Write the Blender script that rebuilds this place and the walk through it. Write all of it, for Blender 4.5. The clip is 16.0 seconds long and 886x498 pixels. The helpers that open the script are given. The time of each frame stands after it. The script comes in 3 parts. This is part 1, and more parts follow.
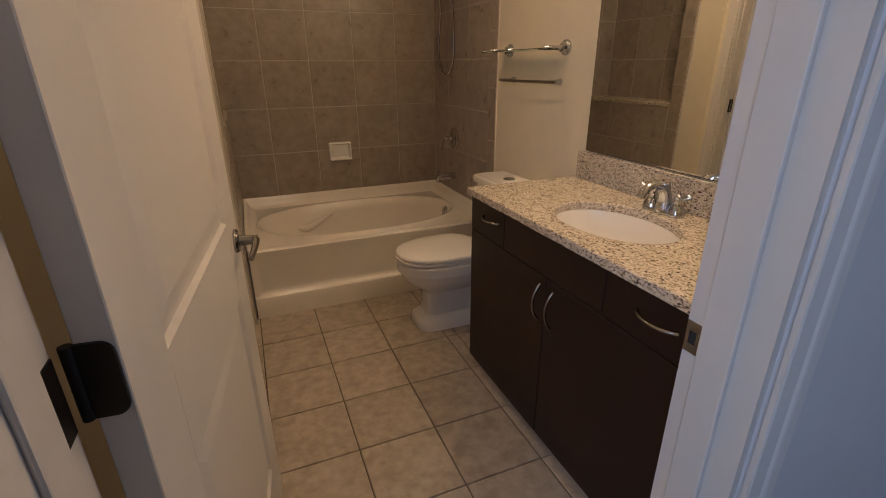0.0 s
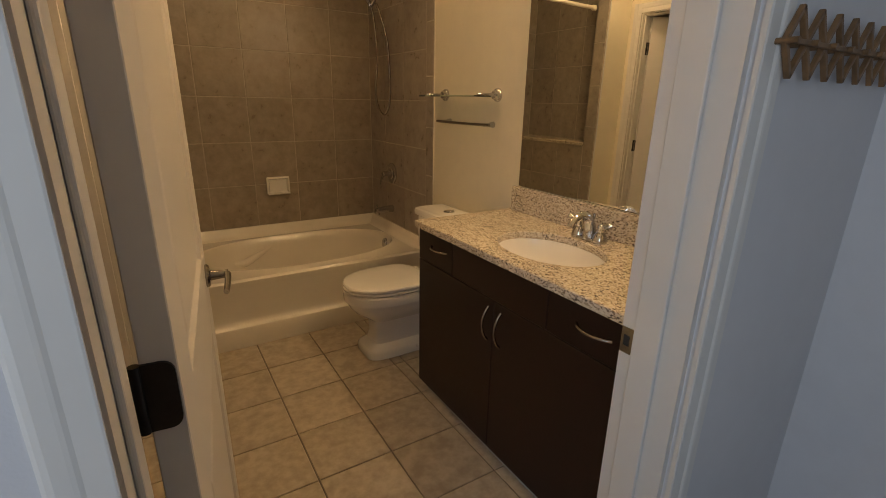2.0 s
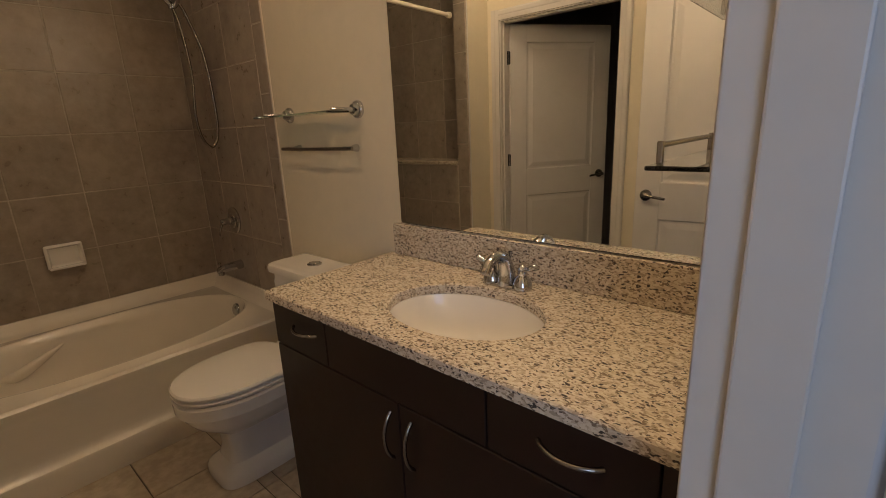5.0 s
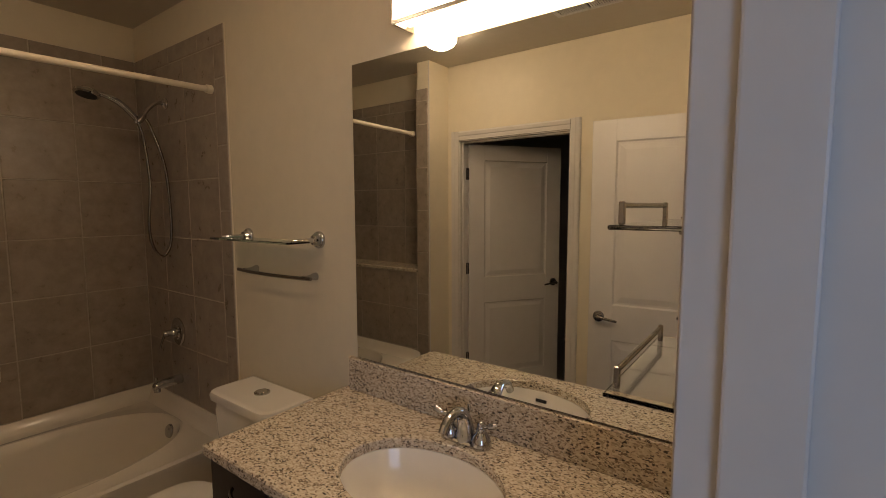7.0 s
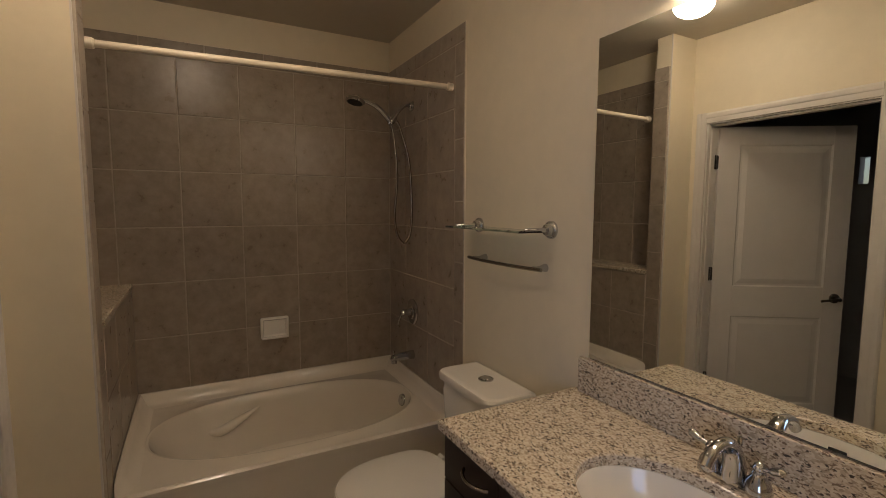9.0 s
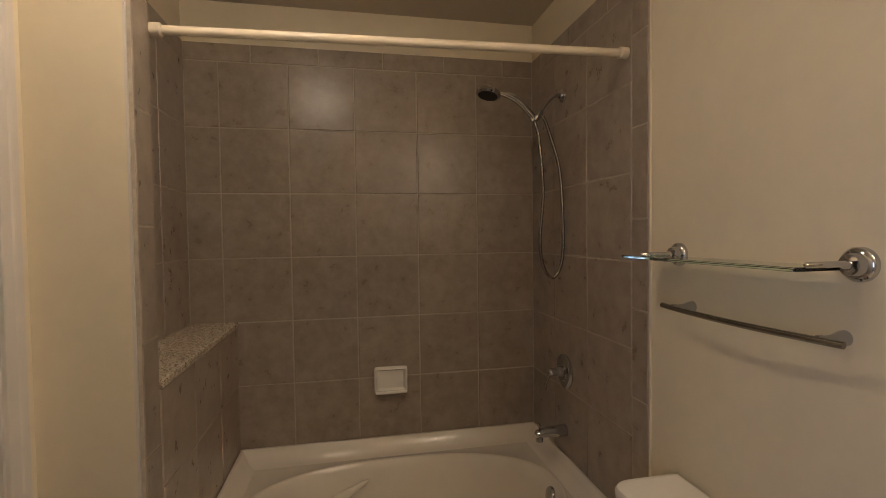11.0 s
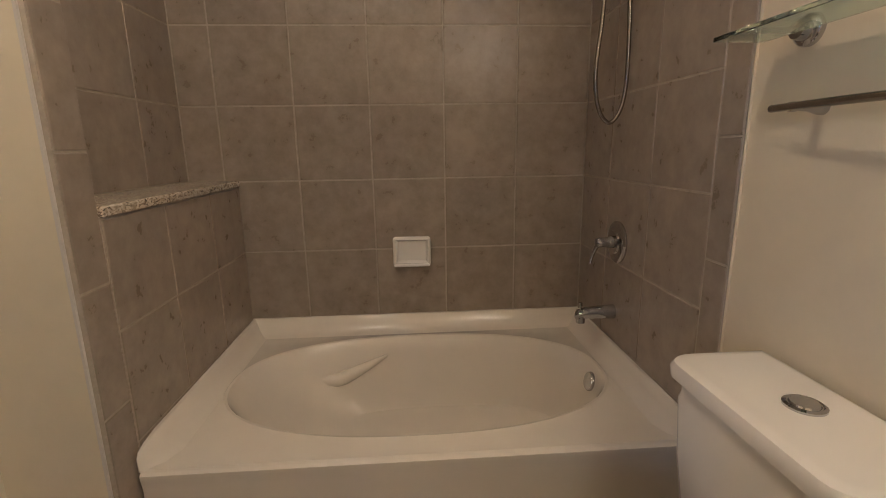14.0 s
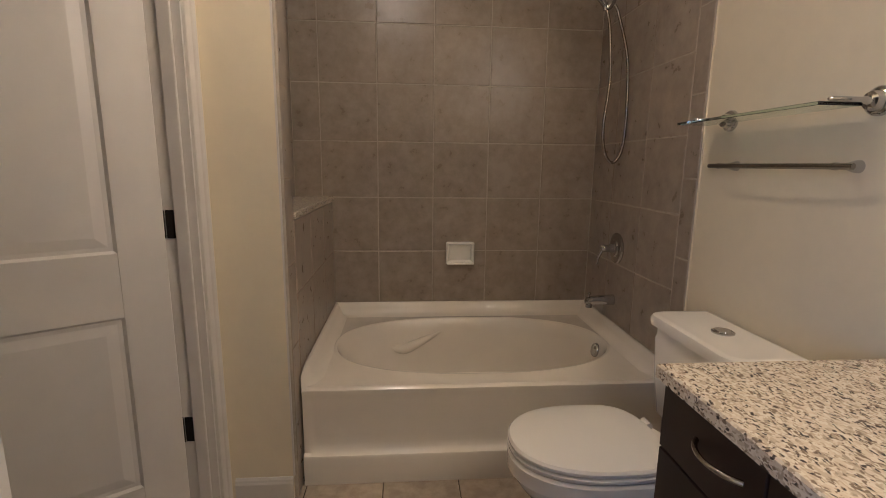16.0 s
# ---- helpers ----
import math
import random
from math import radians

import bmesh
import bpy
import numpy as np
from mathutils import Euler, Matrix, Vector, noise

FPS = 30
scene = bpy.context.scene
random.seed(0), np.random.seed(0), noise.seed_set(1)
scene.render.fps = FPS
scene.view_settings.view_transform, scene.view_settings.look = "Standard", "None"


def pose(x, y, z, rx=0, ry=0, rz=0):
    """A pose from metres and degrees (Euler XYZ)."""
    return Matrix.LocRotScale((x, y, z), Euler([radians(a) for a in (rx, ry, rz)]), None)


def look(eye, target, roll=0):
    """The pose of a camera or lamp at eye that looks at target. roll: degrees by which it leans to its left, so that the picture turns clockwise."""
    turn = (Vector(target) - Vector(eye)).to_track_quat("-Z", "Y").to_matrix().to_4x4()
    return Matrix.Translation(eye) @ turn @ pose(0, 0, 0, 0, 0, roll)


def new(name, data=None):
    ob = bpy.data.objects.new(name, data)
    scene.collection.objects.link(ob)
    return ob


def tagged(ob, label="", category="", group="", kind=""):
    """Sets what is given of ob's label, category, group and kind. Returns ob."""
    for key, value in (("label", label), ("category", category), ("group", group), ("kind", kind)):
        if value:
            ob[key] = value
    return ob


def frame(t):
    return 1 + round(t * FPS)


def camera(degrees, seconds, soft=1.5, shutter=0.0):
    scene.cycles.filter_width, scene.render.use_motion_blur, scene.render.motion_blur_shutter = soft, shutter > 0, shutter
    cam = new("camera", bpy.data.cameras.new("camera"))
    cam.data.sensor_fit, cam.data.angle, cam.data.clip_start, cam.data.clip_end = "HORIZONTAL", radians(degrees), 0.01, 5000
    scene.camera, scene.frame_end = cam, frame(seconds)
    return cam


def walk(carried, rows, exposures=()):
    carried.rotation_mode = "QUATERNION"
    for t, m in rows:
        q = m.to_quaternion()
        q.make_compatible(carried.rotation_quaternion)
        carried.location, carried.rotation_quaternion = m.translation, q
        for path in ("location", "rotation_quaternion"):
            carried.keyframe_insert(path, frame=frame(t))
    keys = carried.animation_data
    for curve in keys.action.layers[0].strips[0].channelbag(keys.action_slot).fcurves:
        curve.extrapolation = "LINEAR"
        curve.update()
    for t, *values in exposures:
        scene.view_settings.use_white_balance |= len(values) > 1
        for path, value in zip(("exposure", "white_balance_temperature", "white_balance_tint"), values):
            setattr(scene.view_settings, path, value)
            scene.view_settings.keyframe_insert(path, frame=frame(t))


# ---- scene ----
cam = camera(87.5, 16.0, soft=0.9)
PATH = [
    (0, (-0.029, 0.005, 1.348), (0.68, 1.725, 0.614), -0.4),
    (0.5, (-0.111, -0.023, 1.251), (0.645, 1.544, 0.265), 0.9),
    (1, (-0.15, -0.06, 1.19), (0.651, 1.374, 0.049), 2.5),
    (1.5, (-0.163, -0.057, 1.272), (0.755, 1.463, 0.352), 2.4),
    (2, (-0.173, -0.064, 1.386), (0.836, 1.552, 0.78), 1.1),
    (2.5, (-0.169, -0.034, 1.457), (0.88, 1.636, 1.122), -0.2),
    (3, (-0.067, 0.062, 1.468), (0.968, 1.746, 1.165), -0.8),
    (3.5, (0.062, 0.189, 1.424), (1.188, 1.804, 1.073), -1.3),
    (4, (0.121, 0.315, 1.359), (1.394, 1.783, 0.883), -3.0),
    (4.2, (0.129, 0.348, 1.31), (1.468, 1.732, 0.772), -3.5),
    (6.3, (0.19, 0.422, 1.481), (1.75, 1.619, 1.117), -1.2),
    (6.5, (0.19, 0.429, 1.503), (1.767, 1.621, 1.203), -0.9),
    (7, (0.19, 0.424, 1.552), (1.791, 1.608, 1.37), -0.2),
    (7.5, (0.204, 0.424, 1.569), (1.796, 1.629, 1.445), 0.0),
    (8, (0.237, 0.434, 1.553), (1.715, 1.775, 1.418), 0.2),
    (8.5, (0.22, 0.487, 1.525), (1.458, 2.05, 1.365), 0.2),
    (9, (0.18, 0.557, 1.509), (1.123, 2.311, 1.327), 0.2),
    (9.5, (0.197, 0.701, 1.487), (0.956, 2.544, 1.326), -0.2),
    (10, (0.283, 0.875, 1.484), (0.845, 2.788, 1.327), -0.9),
    (10.2, (0.332, 0.947, 1.452), (0.832, 2.878, 1.31), -1.0),
    (12.3, (0.509, 1.432, 1.573), (0.693, 3.424, 1.59), -1.4),
    (12.5, (0.579, 1.462, 1.525), (0.705, 3.458, 1.484), -1.7),
    (13, (0.613, 1.507, 1.382), (0.734, 3.497, 1.215), -1.5),
    (13.5, (0.617, 1.498, 1.288), (0.737, 3.473, 0.998), -1.2),
    (14, (0.598, 1.493, 1.213), (0.723, 3.443, 0.786), -0.9),
    (14.5, (0.573, 1.482, 1.175), (0.743, 3.405, 0.653), -0.4),
    (15, (0.456, 1.346, 1.206), (0.708, 3.263, 0.694), 0.2),
    (15.5, (0.359, 1.115, 1.259), (0.622, 3.05, 0.826), 0.4),
    (16, (0.29, 0.879, 1.269), (0.441, 2.841, 0.912), 0.7),
]
EXPOSURES = [(0.0, 0.2, 7500, 17), (0.5, 0.2, 7500, 15), (1.0, 0.2, 7500, 15), (1.5, 0.2, 9600, 13), (2.0, 0.15, 10200, 11), (2.5, -0.1, 9900, 11), (3.0, -0.3, 9700, 12), (3.5, -0.4, 9300, 12), (4.0, -0.1, 8300, 12), (6.5, -0.35, 7500, 14), (8.0, -0.55, 7300, 13), (8.5, -0.5, 6800, 11), (10.0, 0.05, 6500, 10), (12.5, 0.15, 6300, 11), (13.0, 0.4, 6100, 11), (14.5, 0.65, 6000, 11), (16.0, 0.5, 5850, 11)]
walk(cam, [(t, look(eye, target, roll)) for t, eye, target, roll in PATH], EXPOSURES)

# ---- world and light ----
world = bpy.data.worlds.new("sky")
scene.world = world
world.use_nodes = True
wn = world.node_tree.nodes
sky = wn.new("ShaderNodeTexSky")
sky.sky_type, sky.sun_disc = "NISHITA", False
sky.sun_elevation, sky.sun_rotation = radians(35), radians(200)
wn["Background"].inputs["Strength"].default_value = 0.1
world.node_tree.links.new(sky.outputs[0], wn["Background"].inputs["Color"])

sun = new("sun", bpy.data.lights.new("sun", "SUN"))
sun.data.energy, sun.data.angle, sun.data.color = 1.0, radians(10), (1, 0.95, 0.88)
sun.matrix_world = look((0, 0, 8), (-0.25, 0.9, 6.5))

BULB_BAR, BULB_DOME, WINDOW_WATTS = 27.0, 46.0, 24.0
window_light = new("window_daylight", bpy.data.lights.new("window_daylight", "AREA"))
window_light.data.shape, window_light.data.size, window_light.data.size_y = "RECTANGLE", 1.05, 1.25
window_light.data.energy, window_light.data.color = WINDOW_WATTS, (0.37, 0.58, 1.0)
window_light.matrix_world = look((-1.25, -0.9, 1.5), (0.3, -0.1, 1.3))


# ---- materials ----
def mat(name, color, rough=0.5, metal=0.0, grain=0.0, scale=20.0, tint=None, bump=0.0, bump_scale=200.0,
        random_tint=0.0, coat=0.0, big=3.0, spec=0.5):
    """A surface with variation at two scales (large stains, fine grain) and a fine bump."""
    m = bpy.data.materials.new(name)
    m.use_nodes = True
    nt = m.node_tree
    b = nt.nodes["Principled BSDF"]
    b.inputs["Roughness"].default_value = rough
    b.inputs["Metallic"].default_value = metal
    b.inputs["Coat Weight"].default_value = coat
    b.inputs["Specular IOR Level"].default_value = spec
    b.inputs["Base Color"].default_value = (*color, 1)
    tc = nt.nodes.new("ShaderNodeTexCoord")
    link = nt.links.new
    if grain:
        geo = nt.nodes.new("ShaderNodeNewGeometry")
        info = nt.nodes.new("ShaderNodeObjectInfo")
        add = nt.nodes.new("ShaderNodeVectorMath")
        add.operation = "ADD"
        mul = nt.nodes.new("ShaderNodeVectorMath")
        mul.operation = "SCALE"
        link(info.outputs["Random"], mul.inputs["Scale"])
        mul.inputs[0].default_value = (37.0, 11.0, 23.0) if random_tint else (0, 0, 0)
        link(geo.outputs["Position"], add.inputs[0])
        link(mul.outputs[0], add.inputs[1])
        n1 = nt.nodes.new("ShaderNodeTexNoise")
        n1.inputs["Scale"].default_value, n1.inputs["Detail"].default_value = scale, 8
        n1.inputs["Roughness"].default_value = 0.62
        n2 = nt.nodes.new("ShaderNodeTexNoise")
        n2.inputs["Scale"].default_value, n2.inputs["Detail"].default_value = big, 4
        link(add.outputs[0], n1.inputs["Vector"])
        link(add.outputs[0], n2.inputs["Vector"])
        mix0 = nt.nodes.new("ShaderNodeMix")
        mix0.inputs[0].default_value = 0.4
        link(n1.outputs[0], mix0.inputs[2])
        link(n2.outputs[0], mix0.inputs[3])
        ramp = nt.nodes.new("ShaderNodeValToRGB")
        dark = tint or tuple(c * (1 - grain) for c in color)
        ramp.color_ramp.elements[0].position, ramp.color_ramp.elements[0].color = 0.36, (*dark, 1)
        ramp.color_ramp.elements[1].position, ramp.color_ramp.elements[1].color = 0.62, (*color, 1)
        link(mix0.outputs[0], ramp.inputs[0])
        out = ramp.outputs[0]
        if random_tint:
            hsv = nt.nodes.new("ShaderNodeHueSaturation")
            mr = nt.nodes.new("ShaderNodeMapRange")
            mr.inputs[3].default_value, mr.inputs[4].default_value = 1 - random_tint, 1 + random_tint
            link(info.outputs["Random"], mr.inputs[0])
            link(mr.outputs[0], hsv.inputs["Value"])
            link(out, hsv.inputs["Color"])
            out = hsv.outputs[0]
        link(out, b.inputs["Base Color"])
        rr = nt.nodes.new("ShaderNodeMapRange")
        rr.inputs[3].default_value, rr.inputs[4].default_value = max(0, rough - 0.08), min(1, rough + 0.1)
        link(n1.outputs[0], rr.inputs[0])
        link(rr.outputs[0], b.inputs["Roughness"])
    if bump:
        n3 = nt.nodes.new("ShaderNodeTexNoise")
        n3.inputs["Scale"].default_value, n3.inputs["Detail"].default_value = bump_scale, 3
        link(tc.outputs["Object"], n3.inputs["Vector"])
        bp = nt.nodes.new("ShaderNodeBump")
        bp.inputs["Strength"].default_value, bp.inputs["Distance"].default_value = bump, 0.002
        link(n3.outputs[0], bp.inputs["Height"])
        link(bp.outputs[0], b.inputs["Normal"])
    return m


def granite_mat():
    m = bpy.data.materials.new("speckled_granite")
    m.use_nodes = True
    nt = m.node_tree
    link = nt.links.new
    b = nt.nodes["Principled BSDF"]
    geo = nt.nodes.new("ShaderNodeNewGeometry")
    mp = nt.nodes.new("ShaderNodeMapping")
    mp.inputs["Scale"].default_value = (1.0, 0.6, 1.0)
    mp.inputs["Rotation"].default_value = (0.3, 0.2, 0.6)
    link(geo.outputs["Position"], mp.inputs[0])
    warp = nt.nodes.new("ShaderNodeTexNoise")
    warp.inputs["Scale"].default_value = 90
    link(mp.outputs[0], warp.inputs["Vector"])
    wm = nt.nodes.new("ShaderNodeVectorMath")
    wm.operation = "MULTIPLY_ADD"
    wm.inputs[1].default_value = (0.012, 0.012, 0.012)
    link(warp.outputs["Color"], wm.inputs[0])
    link(mp.outputs[0], wm.inputs[2])

    def cells(scale, stops):
        v = nt.nodes.new("ShaderNodeTexVoronoi")
        v.inputs["Scale"].default_value = scale
        link(wm.outputs[0], v.inputs["Vector"])
        s = nt.nodes.new("ShaderNodeSeparateColor")
        link(v.outputs["Color"], s.inputs[0])
        r = nt.nodes.new("ShaderNodeValToRGB")
        r.color_ramp.interpolation = "CONSTANT"
        for i, (p, c) in enumerate(stops):
            e = r.color_ramp.elements[i] if i < 2 else r.color_ramp.elements.new(p)
            e.position, e.color = p, (*c, 1)
        link(s.outputs[0], r.inputs[0])
        return r.outputs[0], s.outputs[1]
    base, _ = cells(230, [(0.0, (0.63, 0.535, 0.415)), (0.34, (0.52, 0.43, 0.325)), (0.56, (0.69, 0.61, 0.49)), (0.84, (0.40, 0.325, 0.245))])
    spots, g = cells(270, [(0.0, (0.085, 0.07, 0.06)), (0.42, (0.24, 0.18, 0.13))])
    th = nt.nodes.new("ShaderNodeMath")
    th.operation = "GREATER_THAN"
    th.inputs[1].default_value = 0.82
    link(g, th.inputs[0])
    mx = nt.nodes.new("ShaderNodeMix")
    mx.data_type = "RGBA"
    link(th.outputs[0], mx.inputs[0])
    link(base, mx.inputs[6])
    link(spots, mx.inputs[7])
    link(mx.outputs[2], b.inputs["Base Color"])
    b.inputs["Roughness"].default_value = 0.17
    return m


def glass_mat(name, color, rough=0.0):
    m = bpy.data.materials.new(name)
    m.use_nodes = True
    b = m.node_tree.nodes["Principled BSDF"]
    b.inputs["Base Color"].default_value = (*color, 1)
    b.inputs["Transmission Weight"].default_value = 1
    b.inputs["Roughness"].default_value = rough
    b.inputs["IOR"].default_value = 1.5
    return m


def glow_mat(name, color, strength):
    m = bpy.data.materials.new(name)
    m.use_nodes = True
    b = m.node_tree.nodes["Principled BSDF"]
    b.inputs["Base Color"].default_value = (0.8, 0.8, 0.8, 1)
    b.inputs["Emission Color"].default_value = (*color, 1)
    b.inputs["Emission Strength"].default_value = strength
    return m


CREAM = mat("cream_wall_paint", (0.75, 0.66, 0.50), 0.6, grain=0.05, scale=14, bump=0.12, bump_scale=260)
HALL = mat("pale_wall_paint", (0.60, 0.58, 0.58), 0.6, grain=0.05, scale=14, bump=0.12, bump_scale=260)
CEIL = mat("matt_ceiling_paint", (0.60, 0.54, 0.44), 0.9, grain=0.05, scale=20, bump=0.35, bump_scale=120)
TRIM = mat("white_gloss_paint", (0.66, 0.615, 0.565), 0.36, grain=0.05, scale=9, bump=0.05, bump_scale=60)
TILE = mat("taupe_wall_tile", (0.365, 0.30, 0.24), 0.29, grain=0.4, scale=19, tint=(0.265, 0.218, 0.172), bump=0.4, bump_scale=26, random_tint=0.05, big=9)
GROUT = mat("tan_grout", (0.50, 0.43, 0.35), 0.9, grain=0.25, scale=40)
FTILE = mat("beige_floor_tile", (0.50, 0.42, 0.33), 0.42, grain=0.3, scale=12, tint=(0.36, 0.29, 0.22), bump=0.2, bump_scale=60, random_tint=0.06, big=24)
FGROUT = mat("brown_floor_grout", (0.16, 0.125, 0.095), 0.9, grain=0.3, scale=40)
GRANITE = granite_mat()
ESPRESSO = mat("espresso_cabinet_veneer", (0.022, 0.0085, 0.006), 0.40, grain=0.35, scale=30, bump=0.05, spec=0.35)
PORCELAIN = mat("white_glazed_porcelain", (0.82, 0.78, 0.72), 0.12, grain=0.03, scale=5, coat=0.3)
ACRYLIC = mat("off_white_tub_acrylic", (0.78, 0.71, 0.61), 0.2, grain=0.04, scale=6, coat=0.2)
CHROME = mat("polished_chrome", (0.52, 0.52, 0.53), 0.05, metal=1.0)
NICKEL = mat("brushed_nickel", (0.32, 0.295, 0.265), 0.22, metal=1.0)
BRONZE = mat("oil_rubbed_bronze", (0.035, 0.028, 0.024), 0.42, metal=0.7, grain=0.3, scale=60)
BRASS = mat("aged_brass_strip", (0.42, 0.32, 0.13), 0.45, metal=0.6, grain=0.3, scale=30)
MIRROR = mat("silvered_mirror", (0.86, 0.88, 0.86), 0.0, metal=1.0)
GLASS = glass_mat("clear_green_edged_glass", (0.74, 0.92, 0.82))
CLEAR = glass_mat("clear_glass", (0.93, 0.97, 0.95))
# black for rubber and backing, and for the shade inside small openings
DARKGAP = mat("black_rubber_and_hole_shade", (0.02, 0.02, 0.02), 0.7, grain=0.2)
RODMAT = mat("cream_enamel_rod", (0.80, 0.70, 0.55), 0.35, grain=0.06, scale=10)
PLANK = mat("dark_walnut_plank", (0.085, 0.042, 0.026), 0.36, grain=0.55, scale=16, bump=0.12, bump_scale=90, random_tint=0.25)
SADDLE = mat("cream_marble_saddle", (0.66, 0.58, 0.46), 0.35, grain=0.15, scale=14)
ACACIA = mat("oiled_brown_wood", (0.27, 0.135, 0.06), 0.5, grain=0.5, scale=40, bump=0.1, bump_scale=120)
TOEKICK = mat("grey_vinyl_base", (0.46, 0.43, 0.39), 0.5, grain=0.1)
GRILLE = mat("white_metal_grille", (0.7, 0.68, 0.64), 0.5, grain=0.06)
# dark grey stands in for the next room's lack of light
DARKROOM = mat("dim_room_grey", (0.42, 0.40, 0.38), 0.7, grain=0.06)
BAR_GLOW = glow_mat("lit_frosted_glass", (1.0, 0.82, 0.63), BULB_BAR)
DOME_GLOW = glow_mat("lit_opal_glass", (1.0, 0.82, 0.63), BULB_DOME)


# ---- mesh helpers ----
def link_mesh(name, bm, material, smooth=False):
    me = bpy.data.meshes.new(name)
    bmesh.ops.recalc_face_normals(bm, faces=bm.faces[:])
    bm.to_mesh(me)
    bm.free()
    me.materials.append(material)
    if smooth:
        me.shade_smooth()
        me.set_sharp_from_angle(angle=radians(37))
    return new(name, me)


def part(name, bm, material, parent, label="", smooth=False):
    ob = link_mesh(name, bm, material, smooth)
    ob.parent = parent
    if label:
        ob["label"] = label
    return ob


def empty(name, label, category, group="", m=None):
    ob = new(name)
    ob.empty_display_size = 0.05
    if m is not None:
        ob.matrix_basis = m
    return tagged(ob, label, category, group)


def box(lo, hi, bev=0.0, bm=None, seg=2):
    bm = bm or bmesh.new()
    c = [(a + b) / 2 for a, b in zip(lo, hi)]
    s = [b - a for a, b in zip(lo, hi)]
    r = bmesh.ops.create_cube(bm, size=1, matrix=Matrix.Translation(c) @ Matrix.Diagonal((*s, 1)))
    if bev:
        vs = set(r["verts"])
        es = [e for e in bm.edges if e.verts[0] in vs and e.verts[1] in vs]
        bmesh.ops.bevel(bm, geom=es, offset=bev, segments=seg, profile=0.5, affect="EDGES")
    return bm


def loft(rings, close=True, cap=(True, True), bm=None):
    """A skin over rings of points, all of one length."""
    bm = bm or bmesh.new()
    vs = [[bm.verts.new(p) for p in ring] for ring in rings]
    n = len(vs[0])
    for a, b in zip(vs, vs[1:]):
        for i in range(n if close else n - 1):
            bm.faces.new((a[i], a[(i + 1) % n], b[(i + 1) % n], b[i]))
    if close and cap[0]:
        bm.faces.new(list(reversed(vs[0])))
    if close and cap[1]:
        bm.faces.new(vs[-1])
    return bm


def tube(points, radius, n=12, bm=None):
    """A round bar along points; radius is one number or one for each point."""
    pts = [Vector(p) for p in points]
    rad = radius if isinstance(radius, (list, tuple)) else [radius] * len(pts)
    rings, side = [], None
    for i, p in enumerate(pts):
        d = (pts[min(i + 1, len(pts) - 1)] - pts[max(i - 1, 0)]).normalized()
        if side is None:
            side = d.orthogonal().normalized()
        side = (side - d * side.dot(d)).normalized()
        up = d.cross(side)
        rings.append([p + rad[i] * (math.cos(a) * side + math.sin(a) * up) for a in (math.tau * k / n for k in range(n))])
    return loft(rings, bm=bm)


def lathe(profile, axis_point, axis, n=32, bm=None):
    """Rings of (along, radius) round an axis."""
    ax = Vector(axis).normalized()
    s = ax.orthogonal().normalized()
    u = ax.cross(s)
    o = Vector(axis_point)
    rings = [[o + ax * h + r * (math.cos(a) * s + math.sin(a) * u) for a in (math.tau * k / n for k in range(n))] for h, r in profile]
    return loft(rings, bm=bm)


def smooth_path(points, steps=8):
    """Catmull-Rom through points."""
    p = [Vector(q) for q in points]
    p = [2 * p[0] - p[1]] + p + [2 * p[-1] - p[-2]]
    out = []
    for i in range(1, len(p) - 2):
        for k in range(steps):
            t = k / steps
            out.append(0.5 * (2 * p[i] + (p[i + 1] - p[i - 1]) * t + (2 * p[i - 1] - 5 * p[i] + 4 * p[i + 1] - p[i + 2]) * t * t
                              + (3 * p[i] - p[i - 1] - 3 * p[i + 1] + p[i + 2]) * t ** 3))
    return out + [p[-2]]


def oval(cx, cy, rx, ry, z, n=64, power=2.0):
    out = []
    for k in range(n):
        a = math.tau * (k + 0.5) / n
        c, s = math.cos(a), math.sin(a)
        out.append((cx + rx * math.copysign(abs(c) ** (2 / power), c), cy + ry * math.copysign(abs(s) ** (2 / power), s), z))
    return out


def rect_ring(cx, cy, x0, x1, y0, y1, z, n=64):
    """The rectangle's points on the rays that oval() uses, its corners among them."""
    out = []
    for k in range(n):
        a = math.tau * (k + 0.5) / n
        c, s = math.cos(a), math.sin(a)
        tx = ((x1 if c > 0 else x0) - cx) / c
        ty = ((y1 if s > 0 else y0) - cy) / s
        t = min(tx, ty)
        out.append([cx + t * c, cy + t * s, z])
    for qx in (x0, x1):
        for qy in (y0, y1):
            i = min(range(n), key=lambda j: (out[j][0] - qx) ** 2 + (out[j][1] - qy) ** 2)
            out[i] = [qx, qy, z]
    return out


def structure(name, lo, hi, material, label=""):
    return tagged(link_mesh(name, box(lo, hi), material), label, kind="structure")


def profile_bar(profile, a, b, u, v, bm=None):
    """A moulding: the polygon profile of (along u, along v) swept from a to b."""
    a, b, u, v = Vector(a), Vector(b), Vector(u), Vector(v)
    return loft([[p + u * s + v * t for s, t in profile] for p in (a, b)], bm=bm)


CASING = [(0, 0), (0, 0.009), (0.003, 0.011), (0.030, 0.0125), (0.035, 0.0155), (0.040, 0.0165), (0.056, 0.017),
          (0.063, 0.013), (0.068, 0.006), (0.068, 0)]
BASE = [(0, 0), (0, 0.013), (0.07, 0.013), (0.078, 0.010), (0.086, 0.009), (0.094, 0.004), (0.094, 0)]
CEILING, TILE_TOP = 2.58, 2.304

